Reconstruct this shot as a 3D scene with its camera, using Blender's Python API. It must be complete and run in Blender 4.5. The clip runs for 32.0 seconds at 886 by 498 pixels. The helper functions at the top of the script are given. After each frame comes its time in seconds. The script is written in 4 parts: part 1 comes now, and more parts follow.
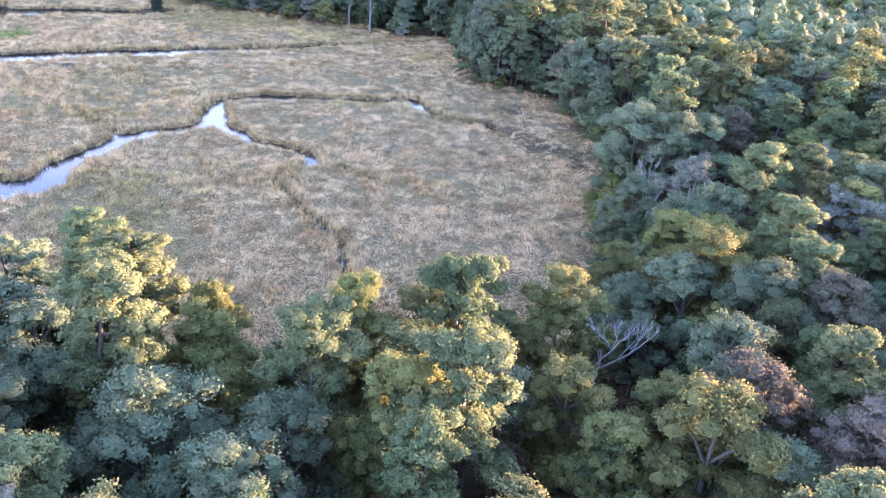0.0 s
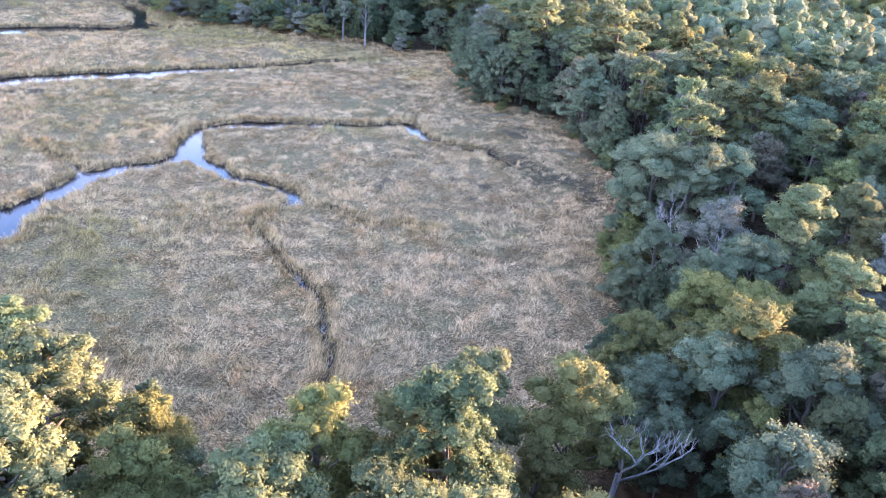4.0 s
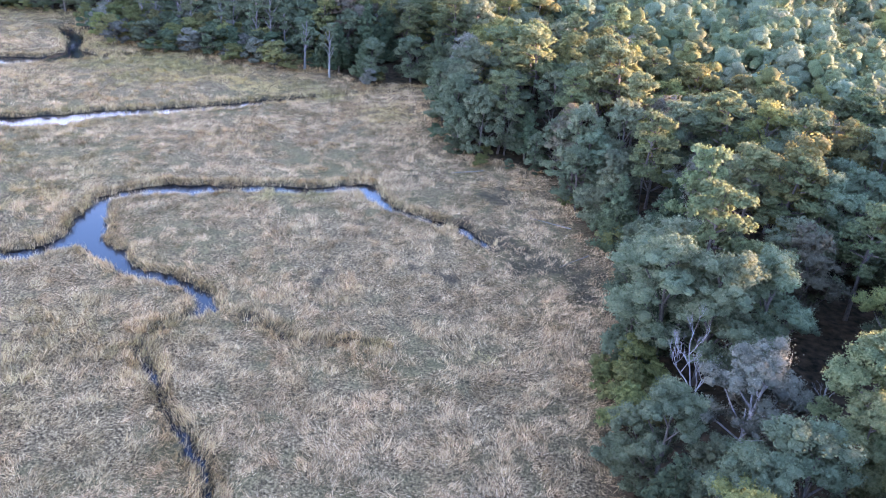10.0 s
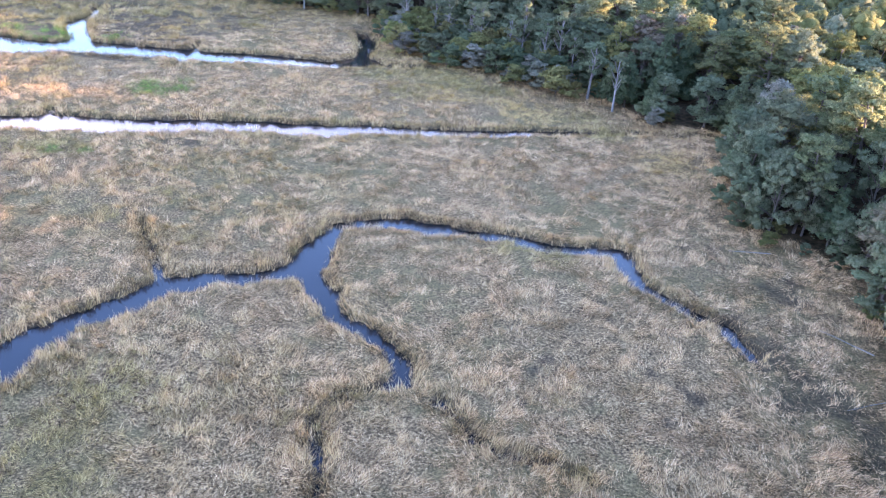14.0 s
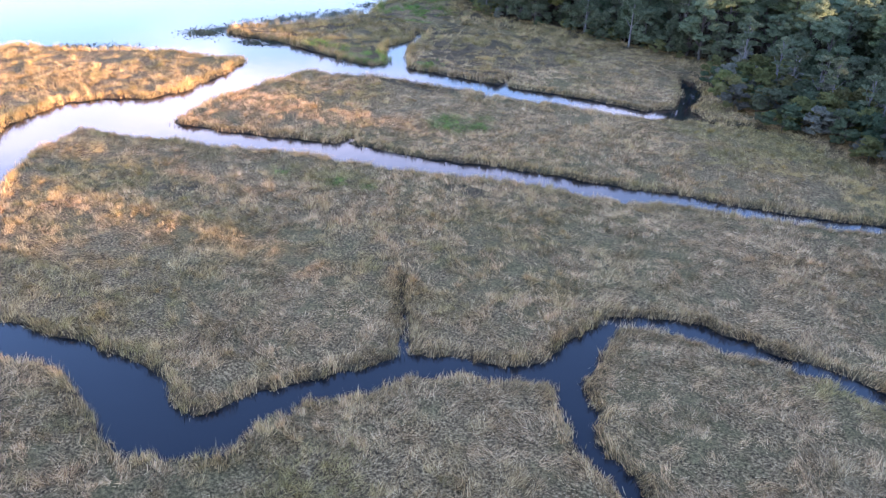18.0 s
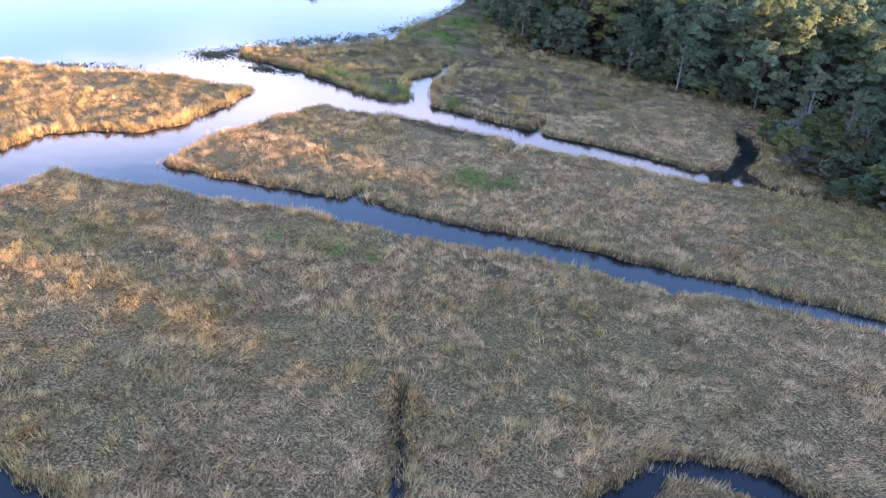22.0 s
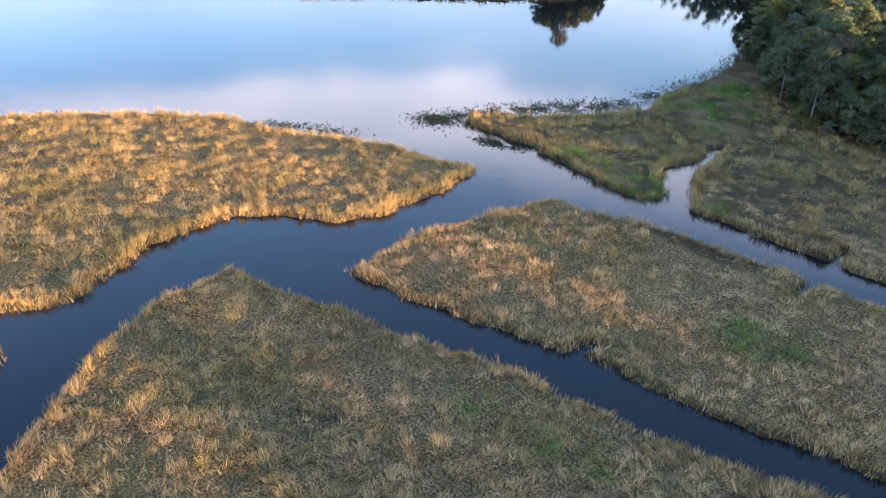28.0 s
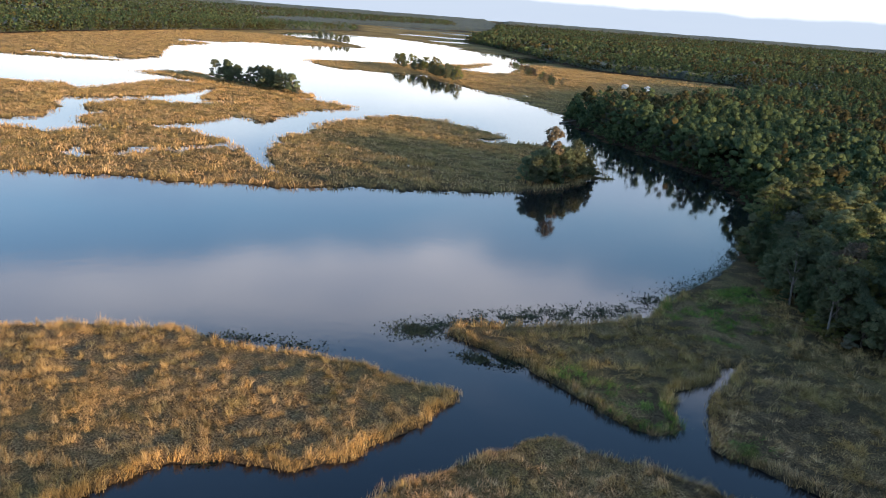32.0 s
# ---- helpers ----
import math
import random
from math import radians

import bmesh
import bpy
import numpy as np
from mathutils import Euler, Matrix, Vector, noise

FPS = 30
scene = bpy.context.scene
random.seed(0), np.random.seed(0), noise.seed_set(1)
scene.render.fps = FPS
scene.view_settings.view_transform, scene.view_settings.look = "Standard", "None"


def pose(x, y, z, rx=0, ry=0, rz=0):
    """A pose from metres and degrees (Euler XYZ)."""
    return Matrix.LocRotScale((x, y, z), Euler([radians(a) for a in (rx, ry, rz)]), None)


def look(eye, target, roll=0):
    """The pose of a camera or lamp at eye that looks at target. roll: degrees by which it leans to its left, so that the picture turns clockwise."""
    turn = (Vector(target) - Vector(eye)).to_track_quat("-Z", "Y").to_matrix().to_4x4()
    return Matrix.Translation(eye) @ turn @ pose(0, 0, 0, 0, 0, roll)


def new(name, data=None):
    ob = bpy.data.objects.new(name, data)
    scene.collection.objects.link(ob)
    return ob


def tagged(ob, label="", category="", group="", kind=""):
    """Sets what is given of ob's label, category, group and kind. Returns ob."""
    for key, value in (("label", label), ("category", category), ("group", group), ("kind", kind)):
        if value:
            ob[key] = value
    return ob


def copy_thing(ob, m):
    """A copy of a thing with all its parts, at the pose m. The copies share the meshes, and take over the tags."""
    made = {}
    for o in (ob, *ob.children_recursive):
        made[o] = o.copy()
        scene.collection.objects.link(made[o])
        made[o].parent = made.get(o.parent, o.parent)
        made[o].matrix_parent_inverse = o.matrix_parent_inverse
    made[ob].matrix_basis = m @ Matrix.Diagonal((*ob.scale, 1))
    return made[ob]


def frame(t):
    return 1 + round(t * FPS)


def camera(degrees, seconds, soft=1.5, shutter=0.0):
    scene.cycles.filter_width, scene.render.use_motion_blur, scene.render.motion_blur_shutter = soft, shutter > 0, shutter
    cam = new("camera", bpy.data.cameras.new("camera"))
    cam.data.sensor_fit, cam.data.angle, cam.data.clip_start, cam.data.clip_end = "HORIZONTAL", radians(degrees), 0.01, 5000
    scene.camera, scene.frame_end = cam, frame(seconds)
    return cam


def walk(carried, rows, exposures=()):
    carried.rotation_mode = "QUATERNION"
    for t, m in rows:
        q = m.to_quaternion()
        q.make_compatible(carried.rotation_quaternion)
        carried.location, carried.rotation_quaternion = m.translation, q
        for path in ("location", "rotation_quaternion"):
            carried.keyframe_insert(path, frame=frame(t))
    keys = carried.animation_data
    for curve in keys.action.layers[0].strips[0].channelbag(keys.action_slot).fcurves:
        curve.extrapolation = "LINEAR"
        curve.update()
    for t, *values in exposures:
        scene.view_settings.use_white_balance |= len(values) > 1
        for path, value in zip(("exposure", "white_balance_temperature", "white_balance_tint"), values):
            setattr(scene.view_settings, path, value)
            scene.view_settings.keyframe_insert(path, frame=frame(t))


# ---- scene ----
cam = camera(55.7, 32.0, soft=1.05)
METRES, EYE, TILT, LEAN, TURN = 125.4, 40.0, 0.0, 0.0, 0.0
ROWS = [
    (0.0, 0.0, 0.0, 0.0, 2.64, -26.75, -5.26),
    (0.5, -0.0001, 0.0046, 0.0001, 2.81, -26.71, -5.24),
    (1.0, -0.0003, 0.0125, 0.0002, 2.93, -26.64, -5.13),
    (1.5, -0.0, 0.023, 0.0006, 2.99, -26.61, -4.99),
    (2.0, 0.0005, 0.0354, 0.0011, 2.99, -26.59, -4.87),
    (2.5, 0.0014, 0.0492, 0.0016, 2.97, -26.63, -4.74),
    (4.5, 0.0081, 0.1105, 0.0029, 2.91, -26.87, -4.41),
    (5.0, 0.0103, 0.1266, 0.0031, 2.92, -26.9, -4.38),
    (5.5, 0.0125, 0.1425, 0.0032, 2.93, -26.93, -4.37),
    (6.0, 0.0149, 0.1584, 0.0034, 2.96, -26.92, -4.36),
    (6.5, 0.017, 0.1744, 0.0035, 2.95, -26.93, -4.36),
    (7.0, 0.0191, 0.1903, 0.0038, 2.96, -26.94, -4.38),
    (7.5, 0.0212, 0.2063, 0.0042, 2.98, -26.96, -4.4),
    (8.0, 0.0236, 0.2227, 0.0045, 3.04, -26.95, -4.41),
    (8.5, 0.0255, 0.2392, 0.0049, 3.07, -26.96, -4.45),
    (9.0, 0.0275, 0.256, 0.0051, 3.09, -26.94, -4.49),
    (9.5, 0.0297, 0.2723, 0.0053, 3.08, -26.88, -4.52),
    (10.0, 0.0321, 0.288, 0.0056, 3.09, -26.89, -4.56),
    (10.5, 0.034, 0.3035, 0.0057, 3.11, -26.89, -4.62),
    (11.0, 0.036, 0.319, 0.0061, 3.15, -26.91, -4.66),
    (11.5, 0.0379, 0.3346, 0.0063, 3.17, -26.91, -4.72),
    (12.0, 0.0394, 0.35, 0.0069, 3.5, -26.99, -1.55),
    (12.5, 0.0412, 0.3655, 0.0072, 4.38, -27.04, -2.21),
    (13.0, 0.042, 0.3806, 0.0074, 9.57, -27.37, -3.8),
    (13.5, 0.0412, 0.3957, 0.0072, 19.94, -27.98, -6.25),
    (14.0, 0.0402, 0.4095, 0.0072, 24.43, -28.11, -4.08),
    (14.5, 0.0376, 0.4239, 0.0072, 27.26, -28.12, -3.58),
    (16.5, 0.0149, 0.4774, 0.0073, 39.13, -28.19, -2.9),
    (17.0, 0.0068, 0.4898, 0.0067, 42.14, -28.18, -2.81),
    (17.5, -0.0024, 0.5019, 0.0063, 45.0, -28.17, -2.72),
    (18.0, -0.0121, 0.5136, 0.0058, 46.49, -28.08, -2.7),
    (18.5, -0.0223, 0.525, 0.0058, 46.58, -27.97, -2.83),
    (19.0, -0.0329, 0.5363, 0.0058, 46.75, -27.87, -2.98),
    (19.5, -0.044, 0.5477, 0.006, 46.86, -27.8, -3.15),
    (20.0, -0.0552, 0.5588, 0.0064, 46.97, -27.75, -3.31),
    (20.5, -0.0669, 0.5705, 0.0065, 47.09, -27.68, -3.46),
    (21.0, -0.0789, 0.5822, 0.0071, 47.12, -27.65, -3.63),
    (21.5, -0.0915, 0.5944, 0.0071, 47.09, -27.58, -3.78),
    (22.0, -0.1035, 0.6069, 0.0073, 49.29, -27.66, -4.52),
    (22.5, -0.1172, 0.6188, 0.0068, 58.83, -28.11, -6.61),
    (23.0, -0.1307, 0.6301, 0.0068, 61.04, -28.07, -3.45),
    (23.5, -0.1442, 0.6409, 0.0072, 61.0, -27.95, -3.22),
    (24.0, -0.1584, 0.6512, 0.0075, 60.98, -27.83, -3.16),
    (24.5, -0.1735, 0.6607, 0.0077, 61.12, -27.73, -3.16),
    (25.0, -0.1885, 0.6702, 0.0082, 63.09, -27.75, -7.33),
    (25.5, -0.2046, 0.679, 0.0079, 65.61, -27.76, -3.46),
    (27.5, -0.2694, 0.7127, 0.0081, 65.62, -27.38, -3.38),
    (28.0, -0.2856, 0.7205, 0.0084, 65.52, -27.24, -3.48),
    (28.5, -0.3018, 0.7283, 0.0084, 65.46, -26.6, -3.58),
    (29.0, -0.3182, 0.7362, 0.0089, 65.35, -21.97, -3.69),
    (29.5, -0.3342, 0.7433, 0.0097, 65.17, -18.8, -3.82),
    (30.0, -0.3481, 0.7503, 0.0101, 65.04, -18.61, -3.9),
    (30.5, -0.3619, 0.7569, 0.0107, 64.89, -16.34, -4.0),
    (31.0, -0.3739, 0.7632, 0.0111, 64.78, -16.13, -4.07),
    (31.5, -0.3856, 0.769, 0.0113, 64.69, -15.6, -4.16),
    (32.0, -0.3965, 0.7747, 0.0116, 64.59, -15.48, -4.23),
]
EXPOSURES = [(0.0, 5.55, 6300, 41), (9.0, 5.4, 6300, 42), (12.5, 5.35, 6350, 42), (17.0, 4.9, 6300, 38), (18.0, 4.55, 6300, 37), (20.0, 4.55, 6350, 36), (22.0, 4.42, 6350, 34), (25.0, 4.1, 6450, 29), (28.0, 3.75, 6700, 21), (29.2, 3.7, 6700, 18), (30.0, 3.2, 6600, 16), (31.0, 2.92, 6650, 15), (32.0, 2.75, 6650, 15)]
walk(cam, [(t, pose(0, 0, EYE, TILT, LEAN, TURN) @ pose(METRES * x, METRES * y, METRES * z, 90 + pitch, roll, yaw)) for t, x, y, z, yaw, pitch, roll in ROWS], EXPOSURES)

# ---- daylight: low evening sun over the east woods, broken cloud ----
SUN_AZ, SUN_EL = radians(24.0), radians(5.7)
sun = new("sun", bpy.data.lights.new("sun", "SUN"))
sun.data.energy, sun.data.angle, sun.data.color = 1.6, radians(2.5), (1.0, 0.73, 0.45)
sun_dir = Vector((math.cos(SUN_AZ) * math.cos(SUN_EL), math.sin(SUN_AZ) * math.cos(SUN_EL), math.sin(SUN_EL)))
sun.matrix_world = look((0, 0, 300), Vector((0, 0, 300)) - sun_dir)

world = bpy.data.worlds.new("evening_sky")
scene.world = world
world.use_nodes = True


class Nodes:
    """Short-hand for writing node trees."""

    def __init__(self, tree):
        self.t = tree
        tree.nodes.clear()

    def add(self, kind, ins=None, **props):
        n = self.t.nodes.new(kind)
        for k, v in props.items():
            setattr(n, k, v)
        for k, v in (ins or {}).items():
            if isinstance(v, bpy.types.NodeSocket):
                self.t.links.new(v, n.inputs[k])
            else:
                n.inputs[k].default_value = v
        return n

    def math(self, op, a, b=0.0, c=0.0):
        return self.add("ShaderNodeMath", {0: a, 1: b, 2: c}, operation=op).outputs[0]

    def mix(self, fac, a, b, blend="MIX"):
        n = self.add("ShaderNodeMix", {0: fac, 6: a, 7: b}, data_type="RGBA", blend_type=blend)
        return n.outputs[2]

    def ramp(self, fac, stops):
        n = self.add("ShaderNodeValToRGB", {0: fac})
        e = n.color_ramp.elements
        while len(e) < len(stops):
            e.new(0.5)
        for k, (p, c) in enumerate(stops):
            e[k].position = p
            e[k].color = c if len(c) == 4 else (*c, 1)
        return n.outputs[0]

    def noise(self, vec, scale, detail=4.0, rough=0.55):
        return self.add("ShaderNodeTexNoise", {"Vector": vec, "Scale": scale, "Detail": detail, "Roughness": rough}).outputs[0]


def grey(v):
    return (v, v, v, 1)


w = Nodes(world.node_tree)
sky = w.add("ShaderNodeTexSky", sky_type="NISHITA", sun_disc=False, sun_elevation=SUN_EL, sun_rotation=math.pi / 2 - SUN_AZ, altitude=0.0, air_density=1.0, dust_density=0.3, ozone_density=3.0)
ray = w.add("ShaderNodeTexCoord").outputs["Generated"]
sep = w.add("ShaderNodeSeparateXYZ", {0: ray})
rise = w.math("MAXIMUM", sep.outputs[2], 0.0)
up = w.math("ADD", rise, 0.14)
flat = w.add("ShaderNodeCombineXYZ", {0: w.math("DIVIDE", sep.outputs[0], up), 1: w.math("DIVIDE", sep.outputs[1], up), 2: 5.9})
cover = w.noise(flat.outputs[0], 0.55, 6.0, 0.5)
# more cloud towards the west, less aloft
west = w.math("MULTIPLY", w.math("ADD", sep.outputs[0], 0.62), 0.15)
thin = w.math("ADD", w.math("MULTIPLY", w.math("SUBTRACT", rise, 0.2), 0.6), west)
veil = w.math("ADD", w.math("MULTIPLY", w.math("MAXIMUM", w.math("SUBTRACT", 0.42, rise), 0.0), 0.5), 0.02)
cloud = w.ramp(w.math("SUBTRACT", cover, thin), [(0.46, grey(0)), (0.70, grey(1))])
shade = w.ramp(w.noise(flat.outputs[0], 1.1, 4.0, 0.5), [(0.3, grey(0)), (0.7, grey(1))])
cloud_col = w.mix(shade, (2.2, 3.1, 4.8, 1), (7.2, 7.4, 8.0, 1))
# clouds that face the low sun are the brightest
facing = w.add("ShaderNodeMapRange", {0: sep.outputs[0], 1: -0.5, 2: -0.92, 3: 0.46, 4: 0.56}).outputs[0]
cloud_col = w.add("ShaderNodeVectorMath", {0: cloud_col, "Scale": facing}, operation="SCALE").outputs[0]
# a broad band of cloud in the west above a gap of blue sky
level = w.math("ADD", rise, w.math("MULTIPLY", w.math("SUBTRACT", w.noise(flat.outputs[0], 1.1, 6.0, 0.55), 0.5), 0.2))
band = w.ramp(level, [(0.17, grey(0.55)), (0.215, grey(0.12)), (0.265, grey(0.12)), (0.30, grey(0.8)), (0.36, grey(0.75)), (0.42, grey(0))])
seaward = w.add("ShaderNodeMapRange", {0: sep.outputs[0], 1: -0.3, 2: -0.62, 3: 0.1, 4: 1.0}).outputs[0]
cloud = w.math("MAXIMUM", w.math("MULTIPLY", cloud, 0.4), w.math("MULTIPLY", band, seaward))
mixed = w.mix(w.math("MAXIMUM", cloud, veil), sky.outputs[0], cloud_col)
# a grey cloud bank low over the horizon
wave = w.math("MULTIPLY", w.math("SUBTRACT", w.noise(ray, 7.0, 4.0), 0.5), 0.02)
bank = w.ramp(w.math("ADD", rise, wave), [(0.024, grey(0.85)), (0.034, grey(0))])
# bright cloud just above it
glow = w.ramp(rise, [(0.03, grey(0.85)), (0.14, grey(0))])
mixed = w.mix(glow, mixed, (4.8, 4.9, 5.1, 1))
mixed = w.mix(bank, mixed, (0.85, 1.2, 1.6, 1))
# dimmer through the haze towards the horizon, and deep blue aloft
haze = w.add("ShaderNodeMapRange", {0: rise, 1: 0.02, 2: 0.32, 3: 0.66, 4: 1.0}).outputs[0]
aloft = w.add("ShaderNodeMapRange", {0: rise, 1: 0.4, 2: 0.7, 3: 1.0, 4: 0.72}).outputs[0]
mixed = w.add("ShaderNodeVectorMath", {0: mixed, "Scale": w.math("MULTIPLY", haze, aloft)}, operation="SCALE").outputs[0]
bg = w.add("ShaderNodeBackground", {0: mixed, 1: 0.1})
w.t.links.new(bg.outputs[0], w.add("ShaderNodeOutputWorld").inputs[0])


# ---- materials ----
def material(name, build):
    m = bpy.data.materials.new(name)
    m.use_nodes = True
    n = Nodes(m.node_tree)
    out = n.add("ShaderNodeOutputMaterial")
    n.t.links.new(build(n), out.inputs[0])
    return m


def world_pos(n):
    return n.add("ShaderNodeNewGeometry").outputs["Position"]


def make_ground(n):
    p = world_pos(n)
    zone = n.add("ShaderNodeSeparateColor", {0: n.add("ShaderNodeAttribute", attribute_name="zone").outputs[0]})
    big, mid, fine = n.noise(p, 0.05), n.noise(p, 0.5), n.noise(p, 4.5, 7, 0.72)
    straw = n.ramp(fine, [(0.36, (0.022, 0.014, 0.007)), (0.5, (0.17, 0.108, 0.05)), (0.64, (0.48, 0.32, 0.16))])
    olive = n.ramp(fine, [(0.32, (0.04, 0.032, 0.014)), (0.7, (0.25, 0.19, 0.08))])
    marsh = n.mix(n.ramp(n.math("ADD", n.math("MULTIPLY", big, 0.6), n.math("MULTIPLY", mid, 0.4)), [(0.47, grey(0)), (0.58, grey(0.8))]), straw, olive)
    open_reed = n.ramp(n.noise(p, 0.6, 6, 0.7), [(0.34, (0.13, 0.085, 0.028)), (0.5, (0.36, 0.25, 0.085)), (0.66, (0.52, 0.38, 0.15))])
    marsh = n.mix(zone.outputs[1], marsh, open_reed)
    mud = n.ramp(fine, [(0.3, (0.012, 0.010, 0.008)), (0.7, (0.05, 0.040, 0.030))])
    litter = n.ramp(n.noise(p, 1.2, 6), [(0.35, (0.018, 0.014, 0.008)), (0.7, (0.085, 0.055, 0.030))])
    col = n.mix(zone.outputs[2], n.mix(zone.outputs[0], marsh, mud), litter)
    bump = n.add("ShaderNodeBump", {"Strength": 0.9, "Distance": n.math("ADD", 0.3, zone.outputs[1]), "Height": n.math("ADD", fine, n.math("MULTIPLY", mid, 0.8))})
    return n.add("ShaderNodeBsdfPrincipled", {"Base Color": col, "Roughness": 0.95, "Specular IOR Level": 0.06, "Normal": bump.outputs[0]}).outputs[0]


def make_water(n):
    p = world_pos(n)
    h = n.math("ADD", n.noise(p, 0.35, 3), n.math("MULTIPLY", n.noise(p, 2.5, 2), 0.25))
    bump = n.add("ShaderNodeBump", {"Strength": 0.035, "Distance": 0.3, "Height": h})
    col = n.mix(n.noise(p, 0.08), (0.004, 0.006, 0.010, 1), (0.010, 0.012, 0.014, 1))
    return n.add("ShaderNodeBsdfPrincipled", {"Base Color": col, "Roughness": 0.04, "IOR": 1.33, "Normal": bump.outputs[0]}).outputs[0]


def leafy(dark, mean, light, gloss=0.7, through_light=0.4, spread=0.10, grain=5.0):
    def build(n):
        rnd = n.add("ShaderNodeNewGeometry").outputs["Random Per Island"]
        obj = n.add("ShaderNodeObjectInfo").outputs["Random"]
        leaf = n.noise(world_pos(n), grain, 4.0, 0.7)
        col = n.ramp(rnd, [(0.0, dark), (0.5, mean), (1.0, light)])
        value = n.math("MULTIPLY", n.math("ADD", 0.75, n.math("MULTIPLY", n.math("FRACT", n.math("MULTIPLY", obj, 7.3)), 0.5)), n.math("ADD", 0.25, n.math("MULTIPLY", leaf, 1.5)))
        col = n.add("ShaderNodeHueSaturation", {"Hue": n.math("ADD", 0.5 - spread / 4, n.math("MULTIPLY", obj, spread / 2)), "Saturation": 1.0, "Value": value, "Color": col}).outputs[0]
        bump = n.add("ShaderNodeBump", {"Strength": 0.75, "Distance": 1.0 / grain, "Height": leaf}).outputs[0]
        a = n.add("ShaderNodeBsdfPrincipled", {"Base Color": col, "Roughness": gloss, "Specular IOR Level": 0.07, "Normal": bump})
        b = n.add("ShaderNodeBsdfTranslucent", {"Color": col, "Normal": bump})
        return n.add("ShaderNodeMixShader", {0: through_light, 1: a.outputs[0], 2: b.outputs[0]}).outputs[0]
    return build


def make_blades(n):
    rnd = n.add("ShaderNodeNewGeometry").outputs["Random Per Island"]
    info = n.add("ShaderNodeAttribute", attribute_name="tint")
    tint = n.add("ShaderNodeSeparateColor", {0: info.outputs[0]})
    straw = n.ramp(rnd, [(0.0, (0.26, 0.142, 0.064)), (0.3, (0.50, 0.292, 0.135)), (0.65, (0.74, 0.462, 0.226)), (1.0, (0.86, 0.60, 0.335))])
    green = n.ramp(rnd, [(0.0, (0.15, 0.108, 0.034)), (0.5, (0.37, 0.27, 0.09)), (1.0, (0.58, 0.43, 0.17))])
    gold = n.ramp(rnd, [(0.0, (0.28, 0.165, 0.058)), (0.5, (0.52, 0.33, 0.115)), (1.0, (0.72, 0.49, 0.20))])
    lush = n.ramp(rnd, [(0.0, (0.03, 0.095, 0.012)), (0.6, (0.085, 0.22, 0.028)), (1.0, (0.20, 0.34, 0.05))])
    straw = n.mix(info.outputs["Alpha"], n.mix(0.72, straw, (0.06, 0.038, 0.018, 1)), straw)
    green = n.mix(info.outputs["Alpha"], n.mix(0.55, green, (0.05, 0.04, 0.014, 1)), green)
    col = n.mix(tint.outputs[0], straw, green)
    col = n.mix(tint.outputs[1], col, gold)
    col = n.mix(tint.outputs[2], col, lush)
    a = n.add("ShaderNodeBsdfPrincipled", {"Base Color": col, "Roughness": 0.75, "Specular IOR Level": 0.15})
    b = n.add("ShaderNodeBsdfTranslucent", {"Color": col})
    return n.add("ShaderNodeMixShader", {0: 0.25, 1: a.outputs[0], 2: b.outputs[0]}).outputs[0]


def bark(lo, hi):
    def build(n):
        p = n.add("ShaderNodeTexCoord").outputs["Object"]
        s = n.add("ShaderNodeMapping", {0: p, 3: (6, 6, 1.2)}).outputs[0]
        f = n.noise(s, 2.0, 5)
        bump = n.add("ShaderNodeBump", {"Strength": 0.6, "Distance": 0.05, "Height": f})
        return n.add("ShaderNodeBsdfPrincipled", {"Base Color": n.ramp(f, [(0.3, lo), (0.7, hi)]), "Roughness": 0.9, "Normal": bump.outputs[0]}).outputs[0]
    return build


def make_canopy(n):
    p = world_pos(n)
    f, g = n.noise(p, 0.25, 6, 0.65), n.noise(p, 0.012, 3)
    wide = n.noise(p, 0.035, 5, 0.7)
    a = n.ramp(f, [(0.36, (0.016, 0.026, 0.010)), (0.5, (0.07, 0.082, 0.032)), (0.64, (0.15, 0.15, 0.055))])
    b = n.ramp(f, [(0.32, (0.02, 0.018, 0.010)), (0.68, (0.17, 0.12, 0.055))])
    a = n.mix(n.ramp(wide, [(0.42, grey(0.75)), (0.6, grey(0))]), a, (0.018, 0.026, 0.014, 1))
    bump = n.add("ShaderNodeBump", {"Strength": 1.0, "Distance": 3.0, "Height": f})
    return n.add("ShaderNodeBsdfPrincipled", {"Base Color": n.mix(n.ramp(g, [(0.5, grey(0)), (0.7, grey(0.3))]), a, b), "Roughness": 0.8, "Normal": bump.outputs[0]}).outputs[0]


MAT_GROUND = material("marsh_ground", make_ground)
MAT_WATER = material("still_water", make_water)
MAT_BLADES = material("dry_grass", make_blades)
MAT_BARK = material("bark", bark((0.035, 0.028, 0.022), (0.16, 0.13, 0.10)))
MAT_PALE = material("pale_bark", bark((0.17, 0.155, 0.14), (0.38, 0.355, 0.33)))
MAT_DULL = material("dull_bark", bark((0.09, 0.08, 0.07), (0.25, 0.23, 0.21)))
MAT_PINE = material("pine_needles", leafy((0.114, 0.136, 0.060), (0.150, 0.172, 0.076), (0.186, 0.202, 0.090)))
MAT_OAK = material("oak_leaves", leafy((0.110, 0.134, 0.074), (0.146, 0.170, 0.092), (0.180, 0.200, 0.110)))
MAT_MAPLE = material("maple_leaves", leafy((0.135, 0.135, 0.046), (0.185, 0.178, 0.060), (0.225, 0.212, 0.074)))
MAT_RUST = material("turning_leaves", leafy((0.12, 0.10, 0.068), (0.155, 0.128, 0.084), (0.19, 0.155, 0.10)))
